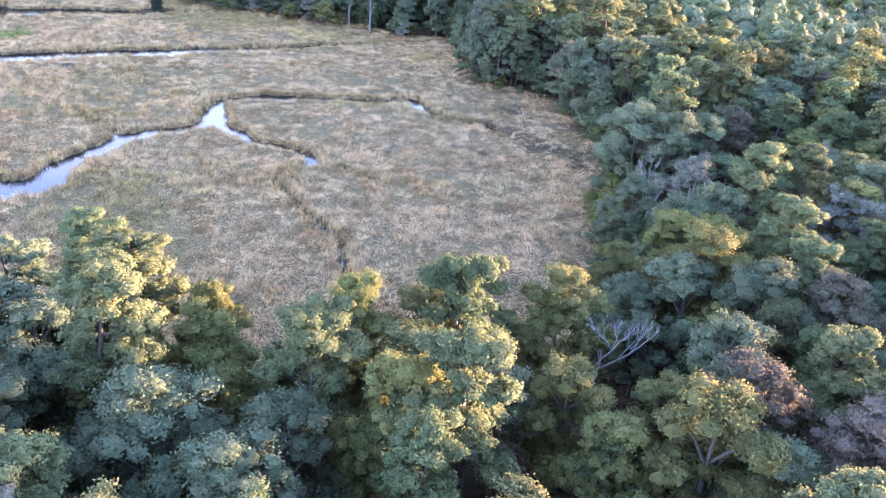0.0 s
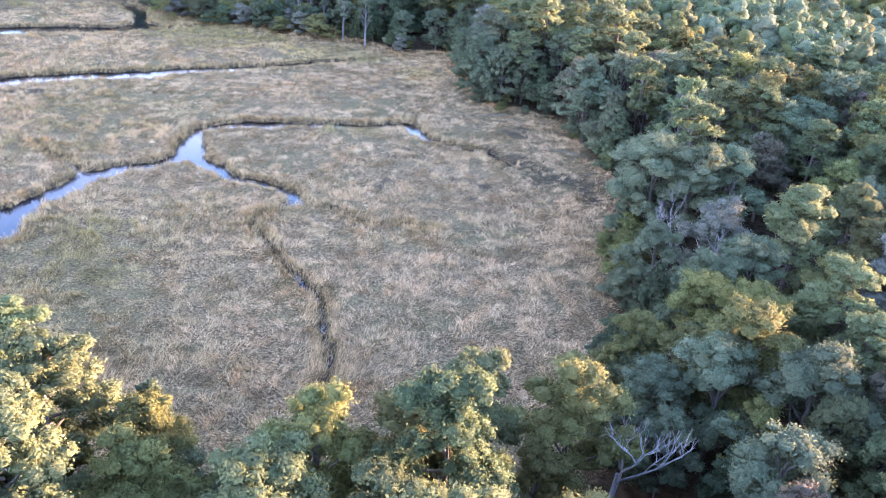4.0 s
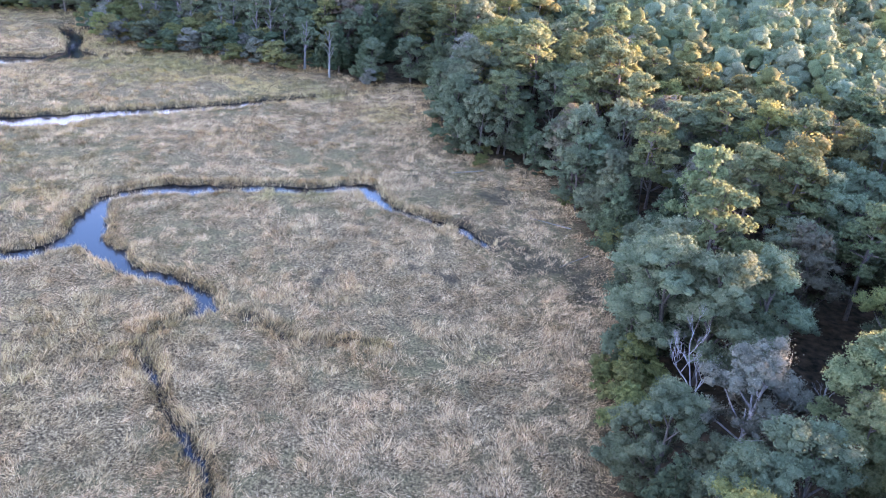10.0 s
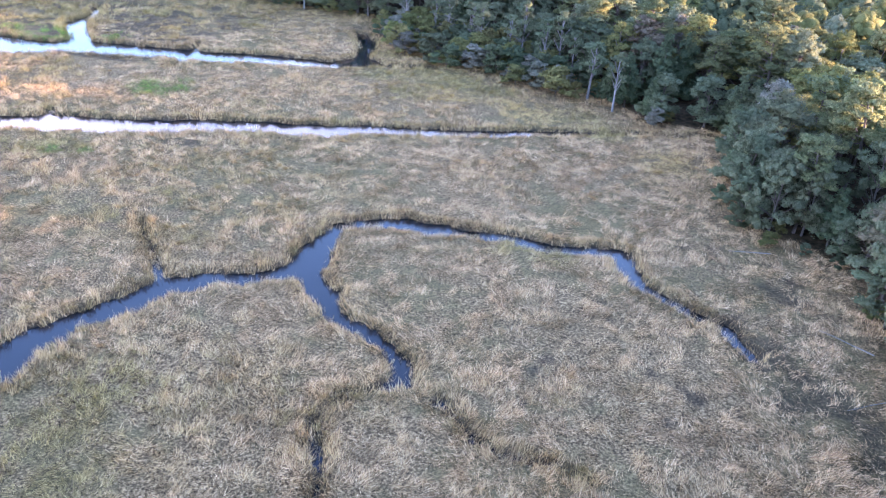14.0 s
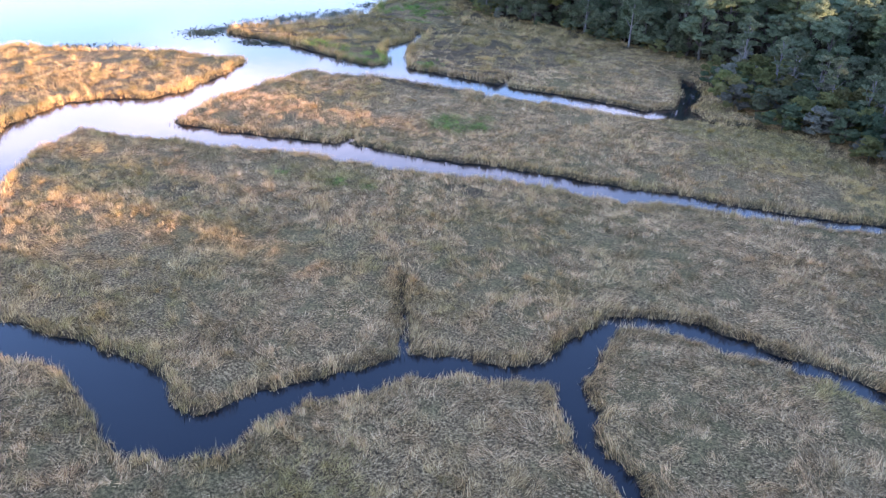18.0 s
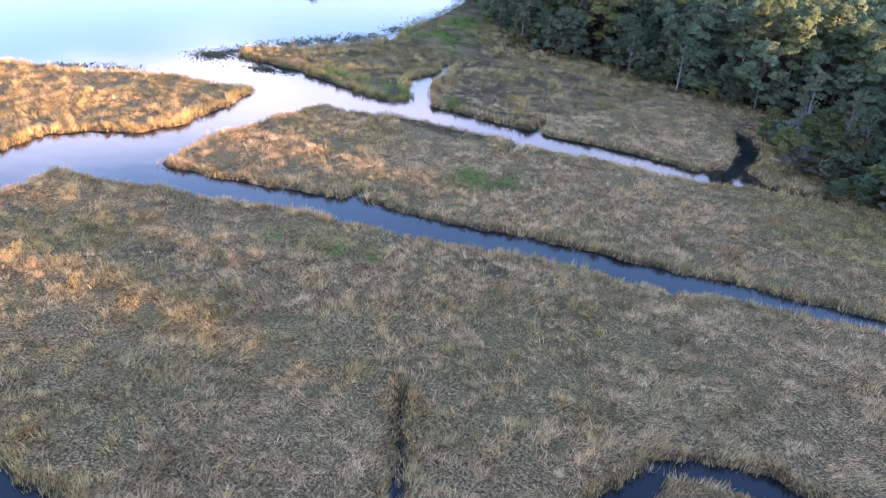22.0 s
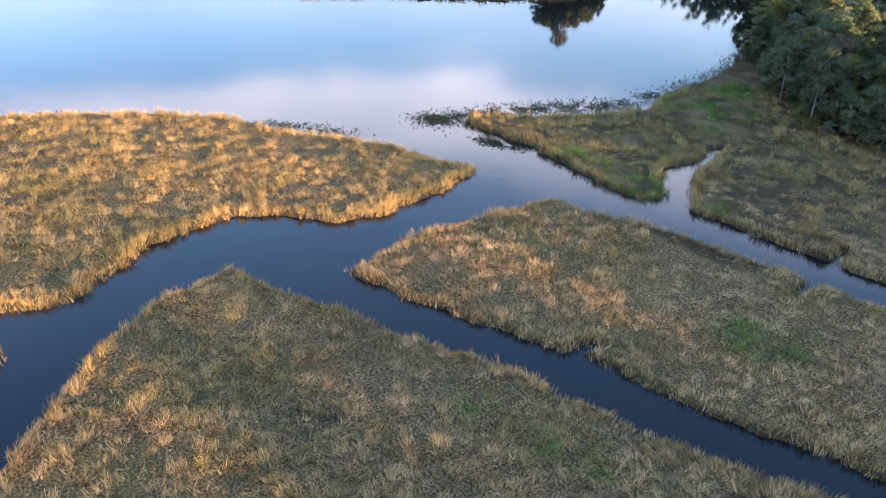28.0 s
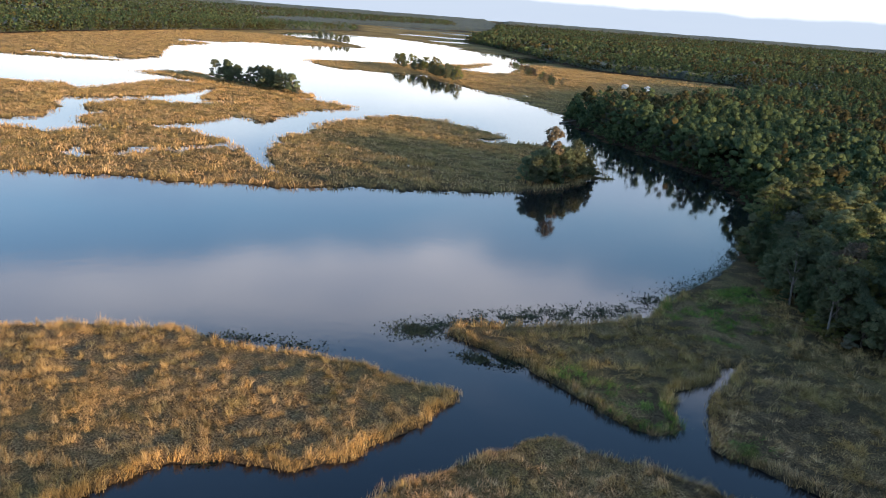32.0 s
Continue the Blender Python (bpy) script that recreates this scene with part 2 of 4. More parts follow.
MAT_GREY = material("grey_leaves", leafy((0.14, 0.135, 0.095), (0.195, 0.188, 0.135), (0.25, 0.24, 0.175)))
MAT_CEDAR = material("cedar_leaves", leafy((0.068, 0.092, 0.048), (0.096, 0.124, 0.062), (0.13, 0.156, 0.078)))
MAT_FAR_GREEN = material("far_leaves", leafy((0.044, 0.070, 0.032), (0.076, 0.108, 0.048), (0.112, 0.142, 0.060), grain=1.3))
MAT_FAR_GOLD = material("far_autumn_leaves", leafy((0.035, 0.034, 0.014), (0.072, 0.064, 0.028), (0.12, 0.095, 0.038), grain=1.3))
MAT_LILY = material("lily_leaves", leafy((0.015, 0.022, 0.012), (0.04, 0.055, 0.025), (0.10, 0.11, 0.05), 0.35))
MAT_CANOPY = material("far_canopy", make_canopy)


# ---- plan: shores and creeks, metres ----
MAINLAND = [(-70, -5000), (-74, 30), (-73, 62), (-72, 70), (-76.8, 77), (-82.6, 81), (-89, 85), (-99.3, 90.5), (-105.3, 95.7), (-107.8, 100.4), (-110, 103.4), (-106.8, 105), (-103, 108), (-105.6, 114.6), (-109.8, 121.2), (-112.4, 129.1), (-113.6, 135.5), (-114.8, 141.5), (-113.3, 144.7), (-110.5, 146.5), (-112.1, 154.7), (-119.2, 152.8), (-129.2, 151.3), (-133, 151.2), (-138.3, 148.5), (-144.6, 146), (-146.5, 149), (-145.5, 152.5), (-142.6, 163), (-142.8, 179.6), (-149.9, 191), (-160.4, 212), (-168, 222), (-177.4, 235.8), (-201, 260), (-224, 275.5), (-242, 280.5), (-268, 286.5), (-301, 293.5), (-330, 301)]
MAINLAND += [(-377.5, 319), (-425, 335), (-447, 339), (-520, 342), (-607, 350), (-627, 314), (-655, 294), (-722, 296), (-736, 340), (-727, 388), (-760, 460), (-830, 533), (-1074, 630), (-1250, 618), (-1322, 600), (-1420, 545), (-5000, 1520), (-5000, 5000), (5000, 5000), (5000, -5000)]
WEST_SHORE = [(-560, -5000), (-600, -400), (-644, 80), (-619, 143), (-675, 177), (-826, 206), (-972, 296), (-968, 369), (-992, 457), (-1180, 470), (-1290, 490), (-1400, 520), (-5000, 1500), (-5000, -5000)]
REED_ISLAND = [(-127.2, 139.6), (-121.4, 131.5), (-117.5, 123), (-117, 116.8), (-120.3, 111.8), (-122, 106.3), (-119.2, 101), (-117, 96), (-113.9, 94.8), (-109.6, 90.4), (-107.6, 86.7), (-108.2, 82), (-106.2, 80), (-106, 70), (-112, 50), (-135, 40), (-160, 60), (-162, 83), (-161.3, 90.5), (-159.8, 100), (-155.4, 112), (-148, 117), (-143.5, 125), (-137.5, 131.5), (-130.7, 135.8)]
ISLET = [(-104, 78.6), (-104, 81.2), (-102.7, 83.4), (-100.7, 83.3), (-95.1, 81.3), (-89.4, 78.9), (-87, 76), (-86, 60), (-92, 50), (-104, 55)]
FAR_ISLANDS = [
    [(-241, 147), (-265, 152.8), (-297, 162), (-315, 166), (-326, 181), (-351, 192), (-365, 214), (-379, 235), (-364, 249), (-333, 253), (-306, 250), (-302, 260), (-261, 253), (-244, 242), (-231, 222), (-229, 207), (-232, 190), (-235, 176), (-240, 166), (-239, 151)],
    [(-266, 60), (-265, 89), (-259, 107), (-249, 130), (-240, 150), (-254, 152), (-274, 149), (-292, 153), (-304, 152), (-330, 141), (-335, 128), (-331, 111), (-327, 100), (-341, 87), (-350, 50)],
    [(-343, 111), (-367, 115), (-368, 122), (-383, 114), (-401, 118), (-414, 137), (-402, 153), (-413, 175), (-431, 211), (-402, 225), (-388, 198), (-361, 181), (-349, 170), (-367, 168), (-350, 154), (-342, 138), (-334, 119)],
    [(-350, 60), (-350, 87), (-358, 97), (-373, 104), (-411, 105), (-425, 138), (-440, 156), (-484, 180), (-506, 161), (-452, 118), (-473, 107), (-477, 60)],
    [(-550, 149), (-564, 178), (-518, 192), (-470, 222), (-445, 220), (-414, 183), (-420, 161), (-457, 174), (-511, 173)],
]
# creeks: x, y, width along the middle line
CREEKS = {
    "main": [(-85, 67, 7), (-79, 71, 6), (-73.5, 74.6, 5), (-68.4, 77.8, 4.6), (-61.3, 81.9, 3.4), (-57.5, 83.3, 4.3), (-53.8, 83.5, 5.5), (-49.9, 82.6, 5.2), (-46.6, 83.5, 4.6), (-45.4, 85.6, 4.6), (-45.6, 90.0, 3.8), (-45.2, 92.8, 2.9), (-43.7, 97.2, 3.3), (-42.4, 102, 3.2), (-39.2, 105.7, 2.4), (-36, 107.6, 2.2), (-34, 110.8, 3.2), (-34.4, 114.3, 3.4), (-35.3, 118.3, 2.2), (-35.8, 120.8, 1.2)],
    "north_arm": [(-35.8, 121, 1.2), (-32.5, 123.8, 1.9), (-29, 125.4, 2.1), (-26.8, 125.6, 2.2), (-22.9, 127, 1.2), (-19.5, 127.8, 1.6), (-14.6, 128.3, 1.9), (-11.1, 129.5, 2), (-7.4, 131, 2.0), (-6.0, 128.2, 1.6), (-4.2, 125.2, 0.5), (0.2, 123.6, 0.35), (4.2, 122, 0.35), (7.7, 118.1, 0.1)],
    "south_arm": [(-34, 111, 2.2), (-30.1, 108.2, 2.2), (-27.4, 105.9, 2), (-24.5, 105, 1.7), (-20.9, 104, 1.3), (-18.4, 101.8, 1.6), (-17.4, 99.8, 1.7), (-18.3, 98.4, 1.0)],
    "ditch": [(-18.3, 98.4, 0.3), (-20.6, 96.5, 0.1), (-20.5, 91.8, 0.55), (-17.2, 87, 0.3), (-14.2, 82.9, 0.5), (-12.5, 80.6, 0.6), (-10.4, 76.8, 0.3), (-9.3, 72.4, 0.45), (-8.4, 68.2, 0.3), (-7.4, 63, 0.1)],
    "mud_hole": [(-13.7, 99.3, 0.7), (-11.9, 98.3, 0.05), (-9.9, 96.7, 0.25), (-7.3, 96.5, 0.1), (-4.3, 96.6, 0.3), (-1.8, 96.1, 0.1)],
    "spur": [(-43.6, 102.6, 1.2), (-46.8, 105.8, 0.45), (-50.6, 108.9, 0.3), (-54.4, 111.1, 0.2)],
    "straight_canal": [(-107, 109.5, 7), (-102, 112.6, 5.2), (-95.2, 117.5, 4.8), (-89.1, 122, 4.6), (-83.1, 126.4, 5.2), (-76.1, 130.2, 5), (-69.9, 134, 4.0), (-64.8, 138.3, 3.8), (-58.5, 141.2, 4.0), (-52.5, 144.3, 3.8), (-47.2, 148.5, 3), (-41, 151.7, 2.2), (-35, 155.3, 1.9), (-31.2, 157.6, 1.9), (-26.6, 161.3, 1.6), (-22.5, 163.8, 1.3), (-16.2, 168.3, 0.5), (-3.8, 174.2, 0.3)],
    "north_canal": [(-114, 149.5, 8), (-109, 152.5, 7), (-104.6, 156, 7), (-97.2, 159.1, 6.2), (-90.6, 162, 6), (-87.6, 163.1, 5.5), (-80, 167, 5), (-72.1, 170.4, 4.4), (-67, 172.4, 4), (-64.7, 176, 5.5), (-63.8, 177.6, 3), (-60, 176.6, 1), (-52.3, 181.6, 0.6)],
    "crescent": [(-64.7, 177.5, 3), (-66.7, 181.5, 2.6), (-67.7, 185, 3.2), (-70, 189.5, 4), (-72.8, 192.6, 3), (-74.7, 193.8, 1.5)],
    "inlet": [(-107.5, 155.5, 6), (-111.3, 160.6, 2.3), (-115, 163, 3.4), (-118.4, 166, 3), (-119.8, 171.5, 1.2), (-122.5, 176, 1.4), (-123.8, 178, 0.6)],
    "island_notch": [(-86.6, 155.0, 0.5), (-87.4, 157.0, 1.0), (-88.2, 159.5, 1.6)],
    "canal_notch": [(-85.8, 128.6, 1.4), (-86.6, 131.0, 0.5)],
    "point_notch": [(-90.5, 165.5, 1.4), (-92.6, 169.0, 0.6)],
    "far_pond": [(-294, 107, 3), (-286, 109, 8), (-284, 111, 2)],
    "far_gut": [(-286.6, 118.5, 3), (-293.4, 123.6, 7), (-297, 130, 4), (-291, 132, 4), (-295.8, 139, 5), (-302, 152, 6), (-293, 156, 10)],
    "tree_isle_pools": [(-268.3, 190, 2), (-265.7, 192, 6), (-266, 197, 3), (-268.3, 204.5, 3)],
    "tree_isle_gut": [(-313.4, 231.6, 4), (-312.6, 242.5, 6), (-310.4, 253, 7), (-309, 262, 8)],
    "dark_pool": [(-421, 186, 6), (-422, 198, 8)],
    "west_slough": [(-941, 238, 26), (-922, 274, 34), (-886, 300, 40)],
    "west_slough_arm": [(-960, 299, 26), (-952, 340, 38)],
    "west_pools": [(-679, 99, 14), (-653, 129, 22), (-640, 146, 16)],
    "woods_pond": [(-870, 560, 60), (-913, 633, 70), (-956, 730, 60)],
    "field_pool": [(-999, 611, 70), (-784, 521, 34), (-690, 450, 40)],
    "upper_river": [(-1250, 470, 110), (-1330, 530, 160), (-1365, 599, 170), (-1170, 593, 120)],
    "upper_reach": [(-2294, 1054, 150), (-2526, 1309, 190)],
    "upper_bend": [(-1698, 826, 90), (-1634, 886, 90)],
    "field_strip": [(-671, 459, 5), (-624, 476, 4)],
    "field_pond": [(-507, 347, 4), (-472, 362, 3)],
    "field_ditch": [(-671, 522, 5), (-644, 529, 4)],
    "field_reach": [(-711, 418, 16), (-653, 443, 8)],
    "valley_reach": [(-1377, 738, 60), (-1400, 815, 30)],
    "valley_pool": [(-2106, 1104, 80), (-1930, 1095, 50)],
    "island_gut": [(-110, 76, 4), (-105.2, 80.2, 2.6), (-104.6, 84, 4)],
}
WEST_WOODS = [(-5000, -5000), (-700, -5000), (-760, -60), (-855, 75), (-950, 120), (-1176, 255), (-1474, 479), (-1741, 717), (-2500, 980), (-2700, 1700), (-5000, 2700)]
WOODS = [(5000, -5000), (-90, -5000), (-85, 20), (-80, 47), (-27, 54.5), (-14, 52.8), (0, 53.6), (8, 55.5), (12, 61), (15, 70), (15.5, 84), (17.5, 95), (20.5, 106), (20.5, 112), (19.2, 120), (16.5, 130), (15.5, 138), (12, 141), (4.6, 143.5), (1.5, 146), (0, 160), (-2, 175), (-15, 174.5), (-25, 184), (-36, 197), (-56, 206.5), (-66, 209.5), (-79, 206.5), (-94, 203.5), (-108, 204), (-126, 199), (-138, 205), (-156, 216), (-175, 226), (-205, 256), (-226, 270), (-243, 276), (-269, 282), (-321, 294), (-372, 309), (-396, 338), (-401, 398), (-434, 470), (-495, 560), (-560, 640), (-612, 650), (-640, 655), (-700, 615), (-745, 590), (-830, 610), (-1060, 690), (-1450, 810), (-2200, 1250), (-5000, 2900), (-5000, 5000), (5000, 5000)]


# wet or trampled places with little grass: x, y, radius
HOLLOWS = [(-85.5, 103.4, 1.8), (-84, 105, 1.2), (-65, 129.8, 1.6), (-62.6, 130.3, 1.6), (8, 119, 3.2), (13, 114.5, 3.4), (17, 112.5, 3.0), (18.5, 108, 2.4), (5.5, 122.5, 2.2), (-13.7, 99.3, 0.9), (-108, 168, 2.6), (-103, 170, 2.0), (-101, 164.5, 1.8), (-96, 174, 2.4), (-113, 163, 1.6), (-121, 184, 2.6), (-116, 175, 2.4), (-124, 180, 2.2), (-70, 196, 3.0), (-76, 198, 2.5), (9.5, 131, 2.5)]

hr_ = random.Random(4)
HOLLOWS += [(hr_.uniform(-132, -96), hr_.uniform(158, 192), hr_.uniform(0.7, 1.6)) for _ in range(22)]
HOLLOWS += [(hr_.uniform(-10, 18), hr_.uniform(100, 138), hr_.uniform(0.4, 1.0)) for _ in range(18)]


def value_noise(x, y, seed=0):
    """Smooth noise from -1 to 1 with cells one unit wide."""
    xi, yi = np.floor(x), np.floor(y)
    fx, fy = x - xi, y - yi
    fx, fy = fx * fx * (3 - 2 * fx), fy * fy * (3 - 2 * fy)

    def cell(a, b):
        s = np.sin(a * 127.1 + b * 311.7 + seed * 74.7) * 43758.5453
        return (s - np.floor(s)) * 2 - 1
    top = cell(xi, yi) * (1 - fx) + cell(xi + 1, yi) * fx
    low = cell(xi, yi + 1) * (1 - fx) + cell(xi + 1, yi + 1) * fx
    return top * (1 - fy) + low * fy


def fractal(x, y, size, seed=0, octaves=3):
    return sum(value_noise(x / size * 2 ** k, y / size * 2 ** k, seed + k) / 2 ** k for k in range(octaves))


def inside_distance(poly, x, y):
    """Distance to the outline, positive inside."""
    best, odd = np.full(x.shape, 1e18), np.zeros(x.shape, bool)
    for (ax, ay), (bx, by) in zip(poly, poly[1:] + poly[:1]):
        dx, dy = bx - ax, by - ay
        t = np.clip(((x - ax) * dx + (y - ay) * dy) / (dx * dx + dy * dy), 0, 1)
        best = np.minimum(best, (x - ax - t * dx) ** 2 + (y - ay - t * dy) ** 2)
        if dy:
            odd ^= ((ay > y) != (by > y)) & (x < ax + (y - ay) / dy * dx)
    d = np.sqrt(best)
    return np.where(odd, d, -d)


def creek_distance(rows, x, y):
    """Distance to the bank of a creek, negative in its water."""
    best = np.full(x.shape, 1e9)
    for (ax, ay, aw), (bx, by, bw) in zip(rows, rows[1:]):
        dx, dy = bx - ax, by - ay
        t = np.clip(((x - ax) * dx + (y - ay) * dy) / (dx * dx + dy * dy), 0, 1)
        best = np.minimum(best, np.hypot(x - ax - t * dx, y - ay - t * dy) - (aw + t * (bw - aw)) / 2)
    return best


WIDER = {"main": 0.1, "north_arm": 0.45, "south_arm": 0.1, "ditch": 0.03, "straight_canal": 0.5, "north_canal": 0.4, "inlet": 0.35, "mud_hole": 0.1}


def close_to(rows, x, y):
    """Which places lie in or near the box round an outline."""
    px, py = [p[0] for p in rows], [p[1] for p in rows]
    m = 0.5 * max(rows[0][2:3] + rows[-1][2:3] + (120,))
    return (x > min(px) - m) & (x < max(px) + m) & (y > min(py) - m) & (y < max(py) + m)


def shore(x, y):
    """Signed distance to the nearest water's edge, positive on land."""
    far = np.clip((np.hypot(x + 60, y - 100) - 150) / 100, 0, 1)
    wx = x + fractal(x, y, 2.6, 3) * (0.42 + 2.5 * far)
    wy = y + fractal(x, y, 2.6, 9) * (0.42 + 2.5 * far)
    wx, wy = wx + fractal(x, y, 14.0, 5) * 2 * far, wy + fractal(x, y, 14.0, 6) * 2 * far
    d = inside_distance(MAINLAND, wx, wy)
    for poly in (WEST_SHORE, REED_ISLAND, ISLET, *FAR_ISLANDS):
        k = close_to(poly, wx, wy)
        d[k] = np.maximum(d[k], inside_distance(poly, wx[k], wy[k]))
    for name, rows in CREEKS.items():
        k = close_to(rows, wx, wy)
        d[k] = np.minimum(d[k], creek_distance(rows, wx[k], wy[k]) - WIDER.get(name, 0.0))
    return d


def ramp01(v, a, b):
    t = np.clip((v - a) / (b - a), 0, 1)
    return t * t * (3 - 2 * t)


def high_ground(x, y):
    """The land rises gently towards the horizon."""
    return 38 * np.clip((np.hypot(x + 50, y - 97) - 2700) / 2100, 0, 1) ** 1.2


def ground_height(x, y, d):
    bank = ramp01(d, -0.7, 0.55)
    return high_ground(x, y) - 0.75 + 1.2 * bank + bank * (0.16 * fractal(x, y, 1.6, 21) + 0.12 * fractal(x, y, 8.0, 22)) + 0.9 * ramp01(inside_distance(WOODS, x, y), 0, 12)


def steps(lo, hi, core_lo, core_hi, size, grow_lo, grow_hi):
    """Grid lines: even in the core, ever wider outside."""
    out = list(np.arange(core_lo, core_hi, size))
    s, v = size, core_lo
    while v > lo:
        s *= grow_lo
        v -= s
        out.insert(0, max(v, lo))
    s, v = size, out[-1]
    while v < hi:
        s *= grow_hi
        v += s
        out.append(min(v, hi))
    return np.array(out)


def grid_mesh(name, X, Y, Z, material):
    """A sheet over a grid of places."""
    rows, cols = X.shape
    i = np.arange(rows * cols).reshape(rows, cols)
    quads = np.stack([i[:-1, :-1], i[:-1, 1:], i[1:, 1:], i[1:, :-1]], -1).reshape(-1, 4)
    return quick_mesh(name, np.stack([X, Y, Z], -1).reshape(-1, 3), quads, material, smooth=True)


def quick_mesh(name, verts, faces, material, smooth=False):
    me = bpy.data.meshes.new(name)
    n, k = faces.shape
    me.vertices.add(len(verts))
    me.vertices.foreach_set("co", np.ascontiguousarray(verts, np.float32).ravel())
    me.loops.add(n * k)
    me.loops.foreach_set("vertex_index", np.ascontiguousarray(faces, np.int32).ravel())
    me.polygons.add(n)
    me.polygons.foreach_set("loop_start", np.arange(0, n * k, k, dtype=np.int32))
    me.polygons.foreach_set("use_smooth", np.full(n, smooth))
    me.update(calc_edges=True)
    me.materials.append(material)
    return me


def colour_layer(me, name, rgb):
    layer = me.color_attributes.new(name, "FLOAT_COLOR", "POINT")
    if rgb.shape[1] == 3:
        rgb = np.hstack([rgb, np.ones((len(rgb), 1))])
    layer.data.foreach_set("color", np.ascontiguousarray(rgb, np.float32).ravel())


def cross(x, y, ax, ay, bx, by):
    return (bx - ax) * (y - ay) - (by - ay) * (x - ax)


def on_main(x, y):
    return inside_distance(MAINLAND, x, y) > -1


def above_canal(x, y):
    return cross(x, y, -107, 109.5, -22, 164) > 0


def by_lake(x, y):
    return (x < -92) & (y > 147.5 + 0.3 * (x + 110))


# ---- ground and water ----
gx = steps(-4900, 4900, -163, 34, 0.66, 1.022, 1.08)
gy = steps(-4900, 4900, 62, 192, 0.66, 1.08, 1.028)
GX, GY = np.meshgrid(gx, gy)
GD = shore(GX, GY)
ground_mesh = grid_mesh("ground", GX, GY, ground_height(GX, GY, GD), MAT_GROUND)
in_woods = inside_distance(WOODS, GX, GY)
bare = np.clip(1 - ramp01(GD, 0.0, 0.55), 0, 1)
for hx, hy, hr in HOLLOWS:
    bare = np.maximum(bare, 0.6 * (1 - ramp01(np.hypot(GX - hx, GY - hy) + 0.7 * hr * fractal(GX, GY, 1.4, 13), hr * 0.5, hr * 1.3)))
# ground by the lake darkened with mud colour, standing in for the wood's shade
bare = np.maximum(bare, 0.6 * by_lake(GX, GY) * above_canal(GX, GY) * ramp01(fractal(GX, GY, 3.0, 77, 2), -0.5, 0.4))
colour_layer(ground_mesh, "zone", np.stack([bare, ramp01(np.hypot(GX + 60, GY - 110), 150, 260), np.maximum(ramp01(in_woods, -2, 4), ramp01(inside_distance(WEST_WOODS, GX, GY), -5, 5))], -1).reshape(-1, 3))
tagged(new("ground", ground_mesh), "tan marsh ground with dark muddy creek banks", "ground", kind="structure")
wx_, wy_ = np.meshgrid(np.array([-4900.0, -1500, -600, -250, 0, 300, 4900]), np.array([-4900.0, -500, 0, 100, 250, 600, 4900]))
tagged(new("water", grid_mesh("water", wx_, wy_, 0 * wx_, MAT_WATER)), "still dark water reflecting the cloudy evening sky", "water", kind="structure")


# ---- marsh grass ----
rng = np.random.default_rng(7)


def blades(name, x, y, z, length, lean, heading, width, tint, label, category="grass"):
    """One mesh of pointed blades rooted at x, y, z."""
    n = len(x)
    ux, uy = np.cos(heading), np.sin(heading)
    twist = rng.uniform(-0.8, 0.8, n)
    side = np.stack([-np.sin(heading + twist), np.cos(heading + twist), rng.normal(0, 0.25, n)], -1) * (width / 2)[:, None]
    root = np.stack([x, y, z - 0.04], -1)
    tip = root + np.stack([ux * np.sin(lean), uy * np.sin(lean), np.cos(lean)], -1) * length[:, None]
    verts = np.stack([root - side, root + side, tip], 1).reshape(-1, 3)
    me = quick_mesh(name, verts, np.arange(n * 3).reshape(-1, 3), MAT_BLADES)
    colour_layer(me, "tint", np.repeat(tint, 3, 0))
    return tagged(new(name, me), label, category, kind="stuff")


